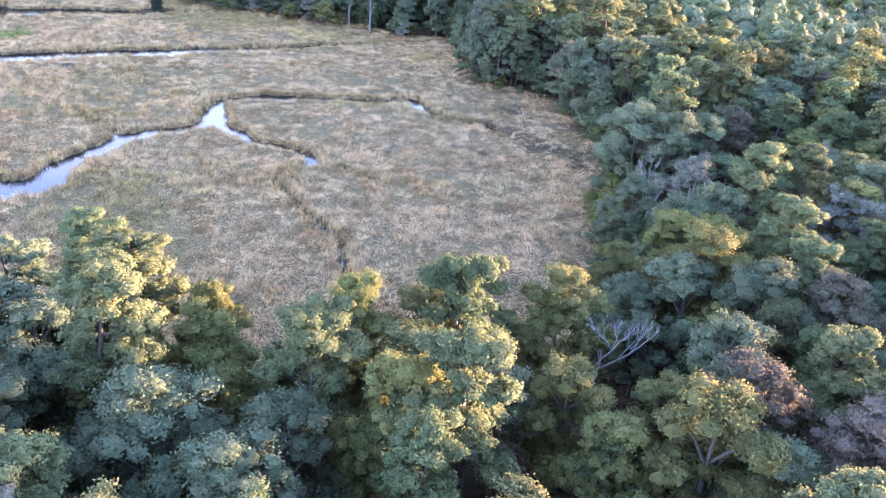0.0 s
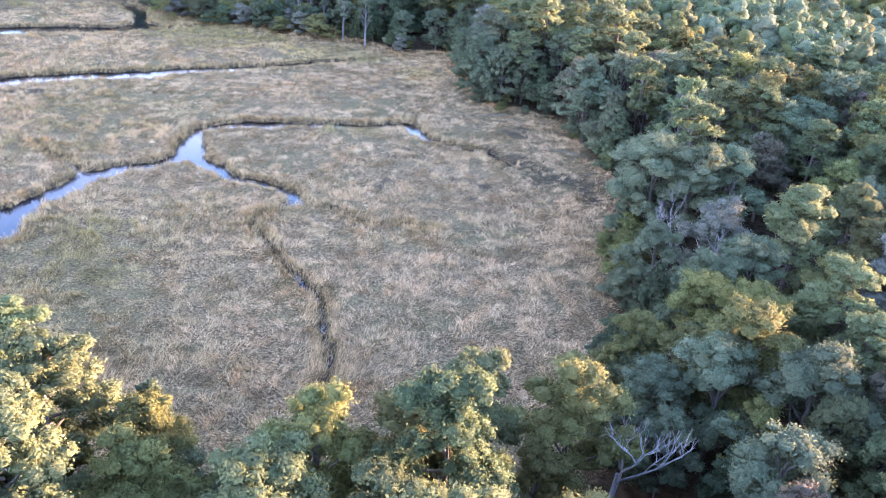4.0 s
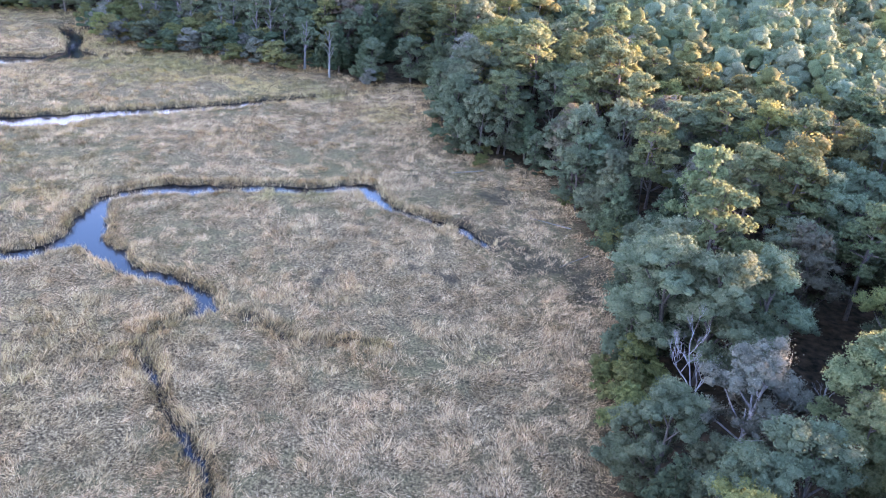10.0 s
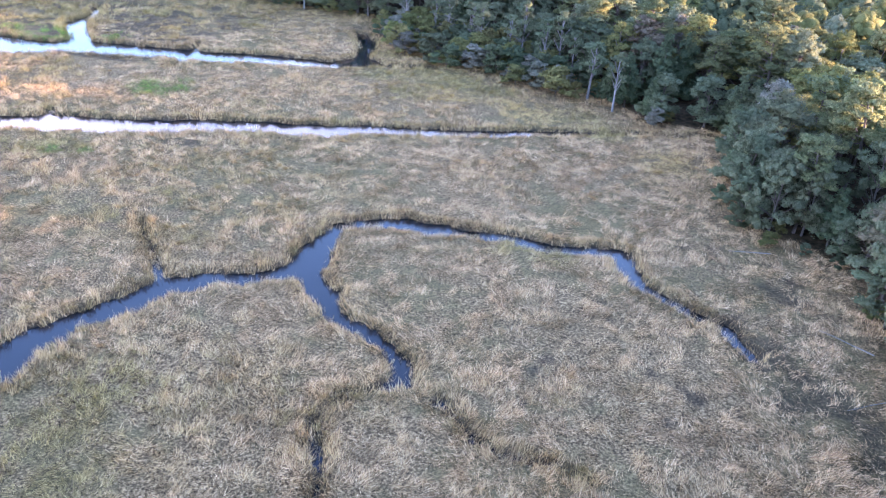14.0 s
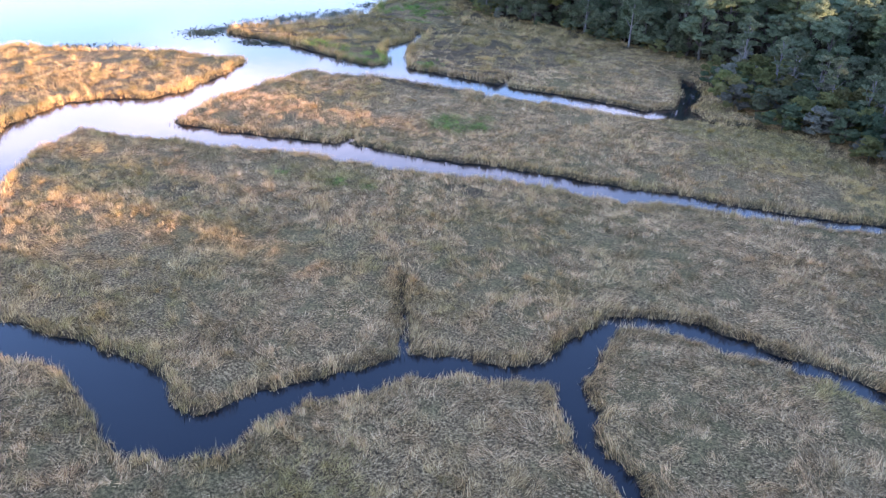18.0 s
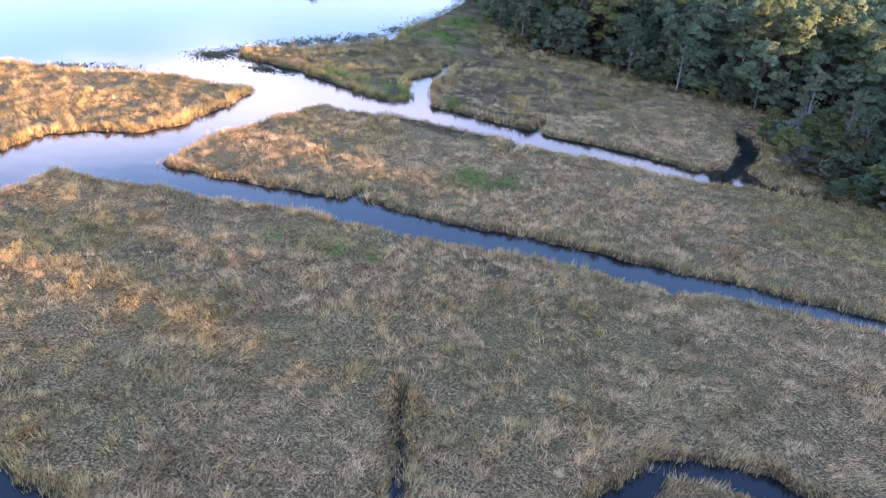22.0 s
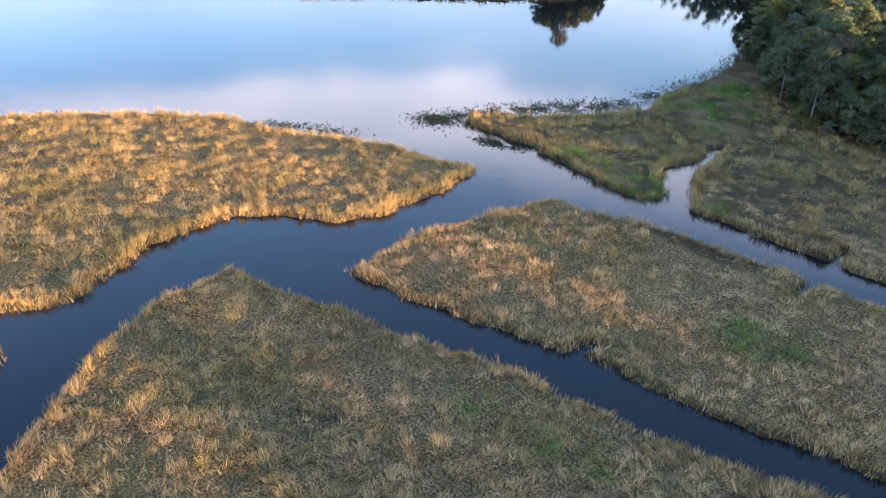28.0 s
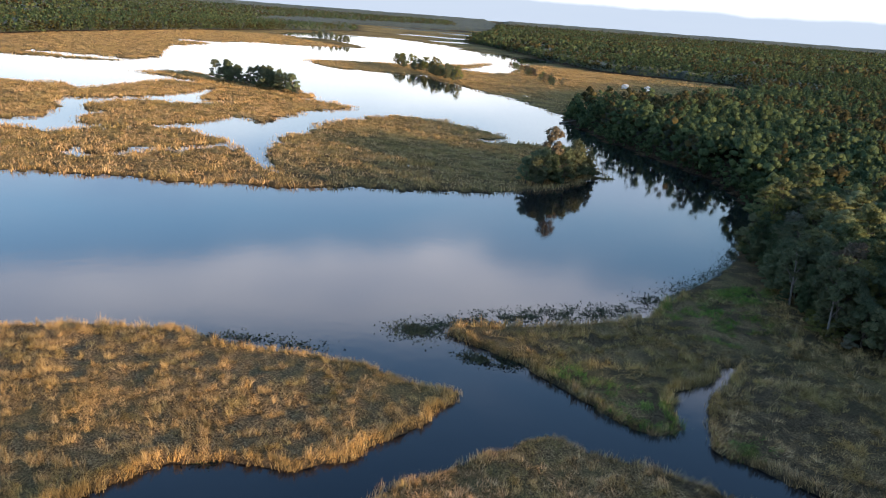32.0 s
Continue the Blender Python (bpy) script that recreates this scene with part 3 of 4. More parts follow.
# patches of their own growth, and gold ones for sunlit tips: x, y, radius; tint channel: 0 olive, 1 gold, 2 lush green
PATCHES = [
    (-81.2, 144.8, 3.6, 2), (-78.6, 146.4, 2.2, 2), (-83.5, 145.2, 1.8, 2), (-80.4, 150.6, 1.6, 2), (-117.5, 157.6, 4.2, 2), (-114, 157.4, 3.0, 2), (-121.5, 157.5, 3.0, 2), (-127, 155.5, 3.0, 2), (-138, 189, 6.5, 2), (-132, 184, 4.0, 2), (-146, 200, 5.0, 2),
    (-124, 170, 6, 0), (-134, 166, 7, 0), (-118, 166, 4, 1), (-128, 162, 4, 1), (-103, 176, 6, 1), (-99, 168, 3, 1), (-112, 180, 5, 0), (-106, 163, 2.6, 2), (-94, 186, 5, 0), (-46, 177, 5, 0), (-38, 175, 4, 0), (-33, 169.5, 4, 1), (-44, 168, 4, 1), (-58, 172, 5, 0), (-50, 165, 5, 0), (-24, 170, 5, 0), (-18, 166, 4, 0), (-70, 189, 4, 0), (-62, 184, 4, 0),
    (-82, 117, 3.6, 0), (-77, 119.6, 3.6, 0), (-74, 121.6, 3.0, 0), (-81.5, 116.4, 1.1, 2), (-75, 119.6, 1.1, 2), (-71.5, 121.4, 0.9, 2), (-106, 104.4, 1.6, 0), (-112, 141, 3, 0), (-110, 136, 2.4, 0), (-36, 88, 5, 0), (-36, 80.5, 6, 0), (-30.7, 78.1, 4, 0),
    # gold put into the grass colour where low sun strikes the tips
    (-94.7, 101.1, 2.2, 1), (-101, 101.4, 3.4, 1), (-92, 94, 2.6, 1), (-97, 91.8, 3.2, 1), (-105.5, 136, 2.6, 1), (-99, 139.2, 3.0, 1), (-95.6, 141.8, 2.0, 1),
    (7.5, 96.2, 1.2, 0), (-17, 125.5, 3.0, 0), (-13, 126, 2.4, 0), (-45, 172, 7, 0), (-30, 168, 7, 1), (-52, 177, 5, 0), (-8, 160, 5, 1), (-141, 187, 6, 2), (-136, 178, 5, 0), (-130, 156, 6, 0), (-138, 192, 5, 2), (-149, 205, 5, 2),
]


def marsh_patch(name, count, box, keep, label, golden=0.0, tall=1.0, size=1.0, per=7, gap=-0.32, shade_offset=0.0):
    """Grass in clumps: every clump has its own lie, height and tone."""
    x, y = rng.uniform(box[0], box[1], count), rng.uniform(box[2], box[3], count)
    d, wd = shore(x, y), inside_distance(WOODS, x, y)
    ok = (d > -0.08) & (wd < 1.5) & keep(x, y)
    thin = fractal(x, y, 1.5, 71, 2) + 0.5 * fractal(x, y, 6.0, 75, 2)
    ok &= (thin > gap + rng.uniform(-0.3, 0.2, count)) | (d < 1.3)
    for hx, hy, hr in HOLLOWS:
        ok &= (np.hypot(x - hx, y - hy) + rng.normal(0, 0.35, count) * hr > hr) | (rng.uniform(0, 1, count) < 0.3)
    x, y, d = x[ok], y[ok], d[ok]
    n = len(x)
    # tussocks: clumps gather round their own middle and lean out from it
    cell = 1.05 * size ** 0.5
    ci, cj = np.floor(x / cell), np.floor(y / cell)
    hash1, hash2 = np.sin(ci * 12.99 + cj * 78.23) * 43758.5, np.sin(ci * 39.35 + cj * 11.14) * 24634.6
    mx, my = (ci + 0.5 + 0.7 * (hash1 - np.floor(hash1) - 0.5)) * cell, (cj + 0.5 + 0.7 * (hash2 - np.floor(hash2) - 0.5)) * cell
    lump = ramp01(fractal(x, y, 13.0, 95, 2) + 0.9 * golden + np.clip((-35 - x) / 60, -0.6, 0.5), -0.4, 0.7)
    own = hash1 * 7.7 - np.floor(hash1 * 7.7)
    ox, oy = x - mx, y - my
    x, y = x - ox * 0.4 * lump, y - oy * 0.4 * lump
    edge = 1 - ramp01(d, 0.3, 1.8 * size ** 0.5)
    tuft = ramp01(fractal(x, y, 3.0, 41, 2) + rng.normal(0, 0.3, n), 0.6, 1.1)
    upright = np.clip(np.maximum(edge * 0.75, tuft * 0.6), 0, 1)
    outward = np.arctan2(oy, ox)
    lie = fractal(x, y, 7.0, 31, 2) * 2.6 + fractal(x, y, 1.7, 35, 2) * 2.6 + rng.normal(0, 0.55, n)
    lie = np.where(rng.uniform(0, 1, n) < lump * 0.45, outward + rng.normal(0, 0.4, n), lie)
    lean = np.clip(rng.normal(1.15, 0.14, n) * (1 - upright) + rng.normal(0.38, 0.15, n) * upright, 0.05, 1.3)
    lean = lean * (1 - 0.35 * lump * own)
    length = rng.uniform(0.3, 0.68, n) * tall * (1 + 0.35 * upright) * (1 + lump * (own - 0.35) * 0.8) * (1 + 0.1 * ramp01(x, -45, 0))
    green = ramp01(fractal(x, y, 24.0, 51, 3) + 0.7 * fractal(x, y, 2.6, 55, 2), 0.1, 0.95) * 0.5 * (0.3 + 0.7 * ramp01(-x, 5, 55))
    green = np.maximum(green, edge * rng.uniform(0.0, 0.55 * (1 - golden), n))
    green = np.maximum(green, ramp01(y - 1.1 * (x + 130), 125, 160) * rng.uniform(0.1, 0.9, n) * (golden == 0))
    gold = np.clip(golden * rng.uniform(0.5, 1.2, n) + ramp01(fractal(x, y, 9.0, 61, 2) + rng.normal(0, 0.25, n), 0.7, 1.2) * 0.4, 0, 1)
    olive = ramp01(fractal(x, y, 5.0, 57, 2) + 0.6 * fractal(x, y, 1.4, 58, 2), 0.0, 0.6) * (golden > 0)
    green, gold = np.maximum(green, olive), gold * (1 - 0.8 * olive)
    gold = np.maximum(gold, edge * (golden > 0.6))
    lush = np.zeros(n)
    green = np.clip(green + lump * 0.4 * ramp01(hash2 * 5.3 - np.floor(hash2 * 5.3), 0.62, 0.95), 0, 1)
    tone = np.clip(0.88 + 0.05 * (1 - lump) + 0.52 * fractal(x, y, 1.3, 81, 2) + 0.25 * fractal(x, y, 4.5, 85, 2) + lump * 0.7 * (own - 0.5) + shade_offset + rng.normal(0, 0.34, n), 0, 1)
    for px, py, pr, channel in PATCHES:
        near = 1 - ramp01(np.hypot(x - px, y - py) + rng.normal(0, 0.25, n) * pr, pr * 0.5, pr * 1.15)
        if channel == 0:
            green = np.maximum(green, near * 0.9)
        elif channel == 1:
            gold = np.maximum(gold, near)
        else:
            lush = np.maximum(lush, np.clip(near * 1.3, 0, 1) * rng.uniform(0.55, 1.0, n))
    tint = np.stack([green * (1 - golden * 0.2), gold * 0.95, lush, tone], -1)
    rep_ = lambda a: np.repeat(a, per, 0)
    m = n * per
    spread = 0.21 * size
    X, Y = rep_(x) + rng.normal(0, spread, m), rep_(y) + rng.normal(0, spread, m)
    D = rep_(d)
    brink = D < 1.2
    D[brink] = shore(X[brink], Y[brink])
    Z = ground_height(X, Y, np.maximum(D, 0.1))
    return blades(name, X, Y, Z, rep_(length) * rng.uniform(0.7, 1.2, m), np.clip(rep_(lean) + rng.normal(0, 0.16, m), 0.03, 1.35), rep_(lie) + rng.normal(0, 0.5, m), rng.uniform(0.026, 0.066, m) * size, rep_(tint), label)


marsh_patch("marsh_grass", 230000, (-112, 24, 50, 182), lambda x, y: on_main(x, y) & ~above_canal(x, y), "flattened tan and olive marsh grass over the wide marsh", per=8)
marsh_patch("bank_grass", 140000, (-150, 0, 110, 215), lambda x, y: on_main(x, y) & above_canal(x, y) & ~by_lake(x, y), "tan marsh grass with green tufts along the canals", size=1.15, per=8)
# the lower tone puts the wood's shade into this grass's colour
marsh_patch("shore_grass", 36000, (-150, -92, 140, 215), lambda x, y: on_main(x, y) & above_canal(x, y) & by_lake(x, y), "olive and green marsh grass with wet hollows by the lake, darkened for shade", size=1.15, per=8, tall=1.45, gap=0.05, shade_offset=-0.3)
marsh_patch("island_reeds", 76000, (-164, -86, 40, 142), lambda x, y: ~on_main(x, y), "golden sunlit reeds covering the low islands", golden=0.75, tall=1.2, size=1.05, per=8, gap=-0.1)
marsh_patch("far_marsh_grass", 60000, (-560, -225, 45, 262), lambda x, y: ~on_main(x, y) & (x < -225), "golden reeds on the far low islands", golden=0.5, tall=1.5, size=4.0, per=5, gap=-1.0)
marsh_patch("shore_marsh_grass", 42000, (-800, -395, 290, 660), lambda x, y: on_main(x, y), "tan reeds on the far marsh by the lake", golden=0.5, tall=1.5, size=6.0, per=4, gap=-1.0)
marsh_patch("west_marsh_grass", 34000, (-1250, -600, 60, 420), lambda x, y: ~on_main(x, y) & (inside_distance(WEST_WOODS, x, y) < 2) & (x < -600), "golden reeds on the marsh before the western woods", golden=0.6, tall=1.6, size=8.0, per=4, gap=-1.0)


# ---- trees ----
def part(name, mesh, parent, label=""):
    ob = new(name, mesh)
    ob.parent = parent
    return tagged(ob, label)


def tube(paths, material, name, sides=6):
    """Tapered tubes along paths of (place, radius), joined in one mesh."""
    verts, faces = [], []
    for path in paths:
        start = len(verts)
        for k, (p, r) in enumerate(path):
            a, b = Vector(path[max(k - 1, 0)][0]), Vector(path[min(k + 1, len(path) - 1)][0])
            q = (b - a).to_track_quat("Z", "Y")
            for s in range(sides):
                ang = 2 * math.pi * s / sides
                verts.append(Vector(p) + q @ Vector((math.cos(ang) * r, math.sin(ang) * r, 0)))
        for k in range(len(path) - 1):
            for s in range(sides):
                i, j = start + k * sides + s, start + k * sides + (s + 1) % sides
                faces.append((i, j, j + sides, i + sides))
    return quick_mesh(name, np.array(verts), np.array(faces), material, smooth=True)


def sphere_base(level):
    bm = bmesh.new()
    bmesh.ops.create_icosphere(bm, subdivisions=level, radius=1.0)
    v, f = np.array([v.co[:] for v in bm.verts]), np.array([[c.index for c in t.verts] for t in bm.faces])
    bm.free()
    return v, f


ROUND = {k: sphere_base(k) for k in (1, 2)}


def puff_arrays(L, level, r):
    """The dense uneven inside of each puff. L: x, y, z, radius, flatness, middle of the crown."""
    base, faces = ROUND[level]
    n, k = len(L), len(base)
    turn = r.uniform(0, 6.28, n)
    c, s = np.cos(turn)[:, None], np.sin(turn)[:, None]
    way = np.stack([base[:, 0] * c - base[:, 1] * s, base[:, 0] * s + base[:, 1] * c, np.repeat(base[None, :, 2], n, 0)], -1)
    v = way * r.uniform(0.55, 1.1, (n, k, 1)) * (L[:, 3] * 0.78)[:, None, None]
    v[:, :, 2] *= L[:, 4][:, None]
    v += L[:, None, :3]
    f = (faces[None] + (np.arange(n) * k)[:, None, None]).reshape(-1, 3)
    out = v - L[:, None, 5:8]
    out /= np.linalg.norm(out, axis=2)[:, :, None] + 1e-6
    soft = way * 0.5 + out * 0.7 + np.array([0, 0, 0.2])
    soft /= np.linalg.norm(soft, axis=2)[:, :, None]
    return v.reshape(-1, 3), f, soft.reshape(-1, 3)


def leaf_mesh(puffs, level, count, size, material, name, r):
    """Puffs with small leaf sprays all over them, in one mesh."""
    L = np.array(puffs)
    v0, f0, n0 = puff_arrays(L, level, r)
    pick = r.choice(len(L), count, p=L[:, 3] ** 2 / (L[:, 3] ** 2).sum())
    v1, f1, n1 = spray_arrays(L[pick], count, size, r)
    me = quick_mesh(name, np.concatenate([v0, v1]), np.concatenate([f0, f1 + len(v0)]), material, smooth=True)
    me.normals_split_custom_set_from_vertices(np.concatenate([n0, n1]).astype(np.float32))
    return me


def foliage(lobes, count, size, material, name, r, puffs=8):
    """The crown's lobes are made up of puffs. lobes: x, y, z, radius, flatness."""
    small = []
    top = max(b[2] for b in lobes)
    mid = (sum(b[0] for b in lobes) / len(lobes), sum(b[1] for b in lobes) / len(lobes), 0.5 * (top + min(b[2] for b in lobes)))
    for x, y, z, rad, flat_ in lobes:
        small.append((x, y, z, rad * 0.66, flat_, *mid))
        for _ in range(puffs):
            v = r.normal(size=3)
            v[2] = abs(v[2]) * 0.9 - 0.25
            v /= np.linalg.norm(v)
            q = rad * r.uniform(0.26, 0.46)
            reach = rad * 0.8
            small.append((x + v[0] * reach, y + v[1] * reach, z + v[2] * reach * flat_, q, r.uniform(0.65, 0.95), *mid))
    return leaf_mesh(small, 2 if size < 0.09 else 1, count, size, material, name, r)


def spray_arrays(L, count, size, r):
    v = r.normal(size=(count, 3))
    v /= np.linalg.norm(v, axis=1)[:, None]
    v[:, 2] = np.where(v[:, 2] < -0.3, -v[:, 2], v[:, 2])
    rad = L[:, 3] * (0.72 + np.abs(r.normal(0, 0.3, count)))
    c = L[:, :3] + v * rad[:, None] * np.stack([np.ones(count), np.ones(count), L[:, 4]], -1)
    nrm = v + r.normal(0, 0.6, (count, 3))
    nrm /= np.linalg.norm(nrm, axis=1)[:, None]
    a = np.cross(nrm, r.normal(size=(count, 3)))
    a /= np.linalg.norm(a, axis=1)[:, None]
    b = np.cross(nrm, a)
    s = (size * r.uniform(0.55, 1.35, count))[:, None]
    droop = nrm * s * 0.25
    verts = np.stack([c - a * s, c - b * s * 0.6 - droop, c + a * s * 1.1, c + b * s * 0.6 - droop], 1).reshape(-1, 3)
    k = np.arange(count)[:, None] * 4
    out = c - L[:, 5:8]
    out /= np.linalg.norm(out, axis=1)[:, None] + 1e-6
    soft = v * 0.45 + out * 0.5 + nrm * 0.55 + np.array([0, 0, 0.2])
    soft /= np.linalg.norm(soft, axis=1)[:, None]
    return verts, np.concatenate([k + [0, 1, 2], k + [0, 2, 3]], 1).reshape(-1, 3), np.repeat(soft, 4, 0)


def broadleaf(kind, height, spread, seed, leaves, size, mat, base=0.26, lobes_n=14, trunk_mat=None):
    """A forked trunk with limbs that end in the lobes of an uneven crown."""
    r = np.random.default_rng(seed)
    tree = new(kind)
    lobes, paths = [], []
    lean = r.normal(0, 0.03 * height, 2)
    thick = 0.02 * height if height > 5 else 0.012 * height
    paths.append([((0, 0, -0.4), thick), ((lean[0] * 0.3, lean[1] * 0.3, height * 0.35), thick * 0.65), ((lean[0], lean[1], height * 0.85), thick * 0.2)])
    for k in range(lobes_n):
        f = (k + 0.5) / lobes_n
        z = height * (base + (0.92 - base) * f)
        ring = spread * (0.95 - 0.8 * max(0, (f - 0.4) / 0.6) ** 1.5) * r.uniform(0.35, 1.0)
        ang = k * 2.4 + r.uniform(-0.5, 0.5)
        rad = spread * r.uniform(0.30, 0.50)
        x, y = math.cos(ang) * ring + lean[0] * f, math.sin(ang) * ring + lean[1] * f
        lobes.append((x, y, z, rad, r.uniform(0.6, 0.85)))
        z0 = max(z - ring * 0.8 - 0.1 * height, height * 0.2)
        paths.append([((lean[0] * f * 0.6, lean[1] * f * 0.6, z0), thick * 0.4), ((x * 0.6, y * 0.6, (z0 + z) / 2 + 0.02 * height), thick * 0.25), ((x, y, z), thick * 0.1)])
    part("trunk", tube(paths, trunk_mat or MAT_BARK, "trunk", 5), tree)
    part("crown", foliage(lobes, leaves, size, mat, "crown", r), tree)
    return tree


def pine(kind, height, spread, seed, leaves, size, mat):
    """A tall bare pole with flat clumps of needles at the top."""
    r = np.random.default_rng(seed)
    tree = new(kind)
    lobes, paths = [], [[((0, 0, -0.4), 0.016 * height), ((r.normal(0, 0.2), r.normal(0, 0.2), height * 0.5), 0.011 * height), ((0, 0, height * 0.97), 0.003 * height)]]
    n = 15
    for k in range(n):
        f = (k + 0.5) / n
        z = height * (0.48 + 0.49 * f)
        ring = spread * (1.0 - 0.7 * f) * r.uniform(0.5, 1.0)
        ang = k * 2.4 + r.uniform(-0.4, 0.4)
        x, y = math.cos(ang) * ring, math.sin(ang) * ring
        lobes.append((x, y, z, spread * r.uniform(0.28, 0.46), r.uniform(0.42, 0.62)))
        paths.append([((0, 0, z - 0.5), 0.006 * height), ((x * 0.6, y * 0.6, z - 0.25), 0.004 * height), ((x, y, z), 0.0015 * height)])
    part("trunk", tube(paths, MAT_BARK, "trunk", 5), tree)
    part("crown", foliage(lobes, leaves, size, mat, "crown", r), tree)
    return tree


def cedar(kind, height, spread, seed, leaves, size, mat):
    """Dense cone of foliage almost to the ground."""
    r = np.random.default_rng(seed)
    tree = new(kind)
    lobes = []
    for k in range(16):
        f = k / 15
        ang = k * 2.4
        ring = spread * 0.55 * (1 - f) ** 0.8
        lobes.append((math.cos(ang) * ring, math.sin(ang) * ring, height * (0.10 + 0.82 * f), spread * (0.22 + 0.42 * (1 - f)), 1.0))
    part("trunk", tube([[((0, 0, -0.4), 0.018 * height), ((0, 0, height * 0.9), 0.003 * height)]], MAT_BARK, "trunk", 5), tree)
    part("crown", foliage(lobes, leaves, size, mat, "crown", r), tree)
    return tree


def snag(kind, height, seed, depth=4, thick=0.012):
    """A leafless pale tree with forking branches."""
    r = np.random.default_rng(seed)
    tree = new(kind)
    trunk, twigs = [], []

    def grow(p, way, length, rad, depth, into):
        q = p + way * length * 0.5 + Vector(r.normal(0, 0.04 * length, 3))
        e = p + way * length
        into.append([(tuple(p), rad), (tuple(q), rad * 0.8), (tuple(e), rad * 0.55)])
        if depth:
            for _ in range(3 if depth > 1 else 4):
                turn = Vector((*r.normal(0, 0.42, 2), r.uniform(0.3, 0.9)))
                grow(p + way * length * r.uniform(0.55, 1.0), (way * 0.7 + turn).normalized(), length * r.uniform(0.5, 0.72), rad * 0.55, depth - 1, twigs)
    grow(Vector((0, 0, -0.3)), Vector((0, 0, 1)), height * 0.40, thick * height, depth, trunk)
    part("trunk", tube(trunk, MAT_PALE, "trunk", 6), tree)
    part("bare_crown", tube(twigs, MAT_PALE, "bare_crown", 3), tree)
    return tree


KINDS = {
    "pine_tree": ("pine with clumps of yellow-green needles in the wood", "tree", lambda s, n, z: pine("pine_tree", 13.5, 3.0, s, n, z, MAT_PINE)),
    "oak_tree": ("broad green oak with a rounded leafy crown", "tree", lambda s, n, z: broadleaf("oak_tree", 11.5, 3.7, s, n, z, MAT_OAK)),
    "maple_tree": ("maple with yellowing leaves in the evening sun", "tree", lambda s, n, z: broadleaf("maple_tree", 12.0, 3.2, s, n, z, MAT_MAPLE)),
    "rusty_tree": ("tree with brownish autumn leaves among green ones", "tree", lambda s, n, z: broadleaf("rusty_tree", 11.0, 3.3, s, int(n * 0.8), z, MAT_RUST)),
    "grey_tree": ("pale grey-green half bare tree at the wood", "tree", lambda s, n, z: broadleaf("grey_tree", 10.5, 3.4, s, int(n * 0.85), z * 0.9, MAT_GREY, trunk_mat=MAT_PALE)),
    "cedar_tree": ("dark green cedar leafy down to the ground", "tree", lambda s, n, z: cedar("cedar_tree", 9.0, 2.7, s, n, z, MAT_CEDAR)),
    "edge_tree": ("bushy dark tree at the edge of the marsh", "tree", lambda s, n, z: broadleaf("edge_tree", 9.0, 3.2, s, n, z, MAT_OAK, base=0.12, lobes_n=16)),
}
KINDS["shrub"] = ("low grey-green shrub between marsh and wood", "shrub", lambda s, n, z: broadleaf("shrub", 3.2, 1.5, s, int(n * 0.4), z * 0.8, (MAT_OAK, MAT_MAPLE, MAT_CEDAR, MAT_GREY)[s % 4], base=0.15, lobes_n=9))
KINDS["slender_tree"] = ("slender pale-trunked tree with a thin green crown", "tree", lambda s, n, z: broadleaf("slender_tree", 12.0, 2.3, s, int(n * 0.5), z, MAT_OAK, base=0.45, lobes_n=9, trunk_mat=MAT_DULL))
LEVELS = ((15000, 0.082), (5600, 0.13))
PROTOTYPES = {}


def put_tree(kind, level, x, y, z, turn, scale, variant):
    key = (kind, level, variant)
    m = pose(x, y, z, 0, 0, turn) @ Matrix.Diagonal((scale[0], scale[0], scale[1], 1))
    label, category, make = KINDS[kind]
    if key not in PROTOTYPES:
        made = PROTOTYPES[key] = tagged(make(variant * 17 + len(kind), *LEVELS[level]), label, category, group="shrubs by the marsh" if kind == "shrub" else "trees of the wood")
    else:
        made = copy_thing(PROTOTYPES[key], Matrix())
    made.matrix_basis = m
    return made


def pick_kind(y, edge, r):
    if edge < 3.5 and y > 55:
        return r.choice(["edge_tree", "edge_tree", "cedar_tree", "oak_tree", "oak_tree", "edge_tree"])
    return r.choice(["pine_tree"] * 7 + ["oak_tree"] * 7 + ["maple_tree"] * 3 + ["rusty_tree", "grey_tree", "cedar_tree", "cedar_tree"])


def jittered(x0, x1, y0, y1, step, seed):
    r = np.random.default_rng(seed)
    X, Y = np.meshgrid(np.arange(x0, x1, step), np.arange(y0, y1, step))
    return X.ravel() + r.uniform(-0.4, 0.4, X.size) * step, Y.ravel() + r.uniform(-0.4, 0.4, X.size) * step


# the marked trees stand alone: x, y
MARKED = [(12.1, 52.0), (22.9, 89.0), (25.6, 85.2), (33.0, 89.3), (36.2, 94.0), (33.5, 92.5), (19.4, 91.5), (34.4, 126.7), (21.6, 87.0), (22.6, 91.4), (20.6, 89.4)]
def hides_marked(x, y, gap):
    """Whether a tree here would stand in or before one of the marked trees."""
    return any(math.hypot(x - a, (y - b) * (0.58 if y < b else 1.0)) < gap for a, b in MARKED)


tr = random.Random(11)
sx, sy = jittered(-178, 80, 14, 250, 5.5, 5)
depth, dry = inside_distance(WOODS, sx, sy), shore(sx, sy)
rest = []
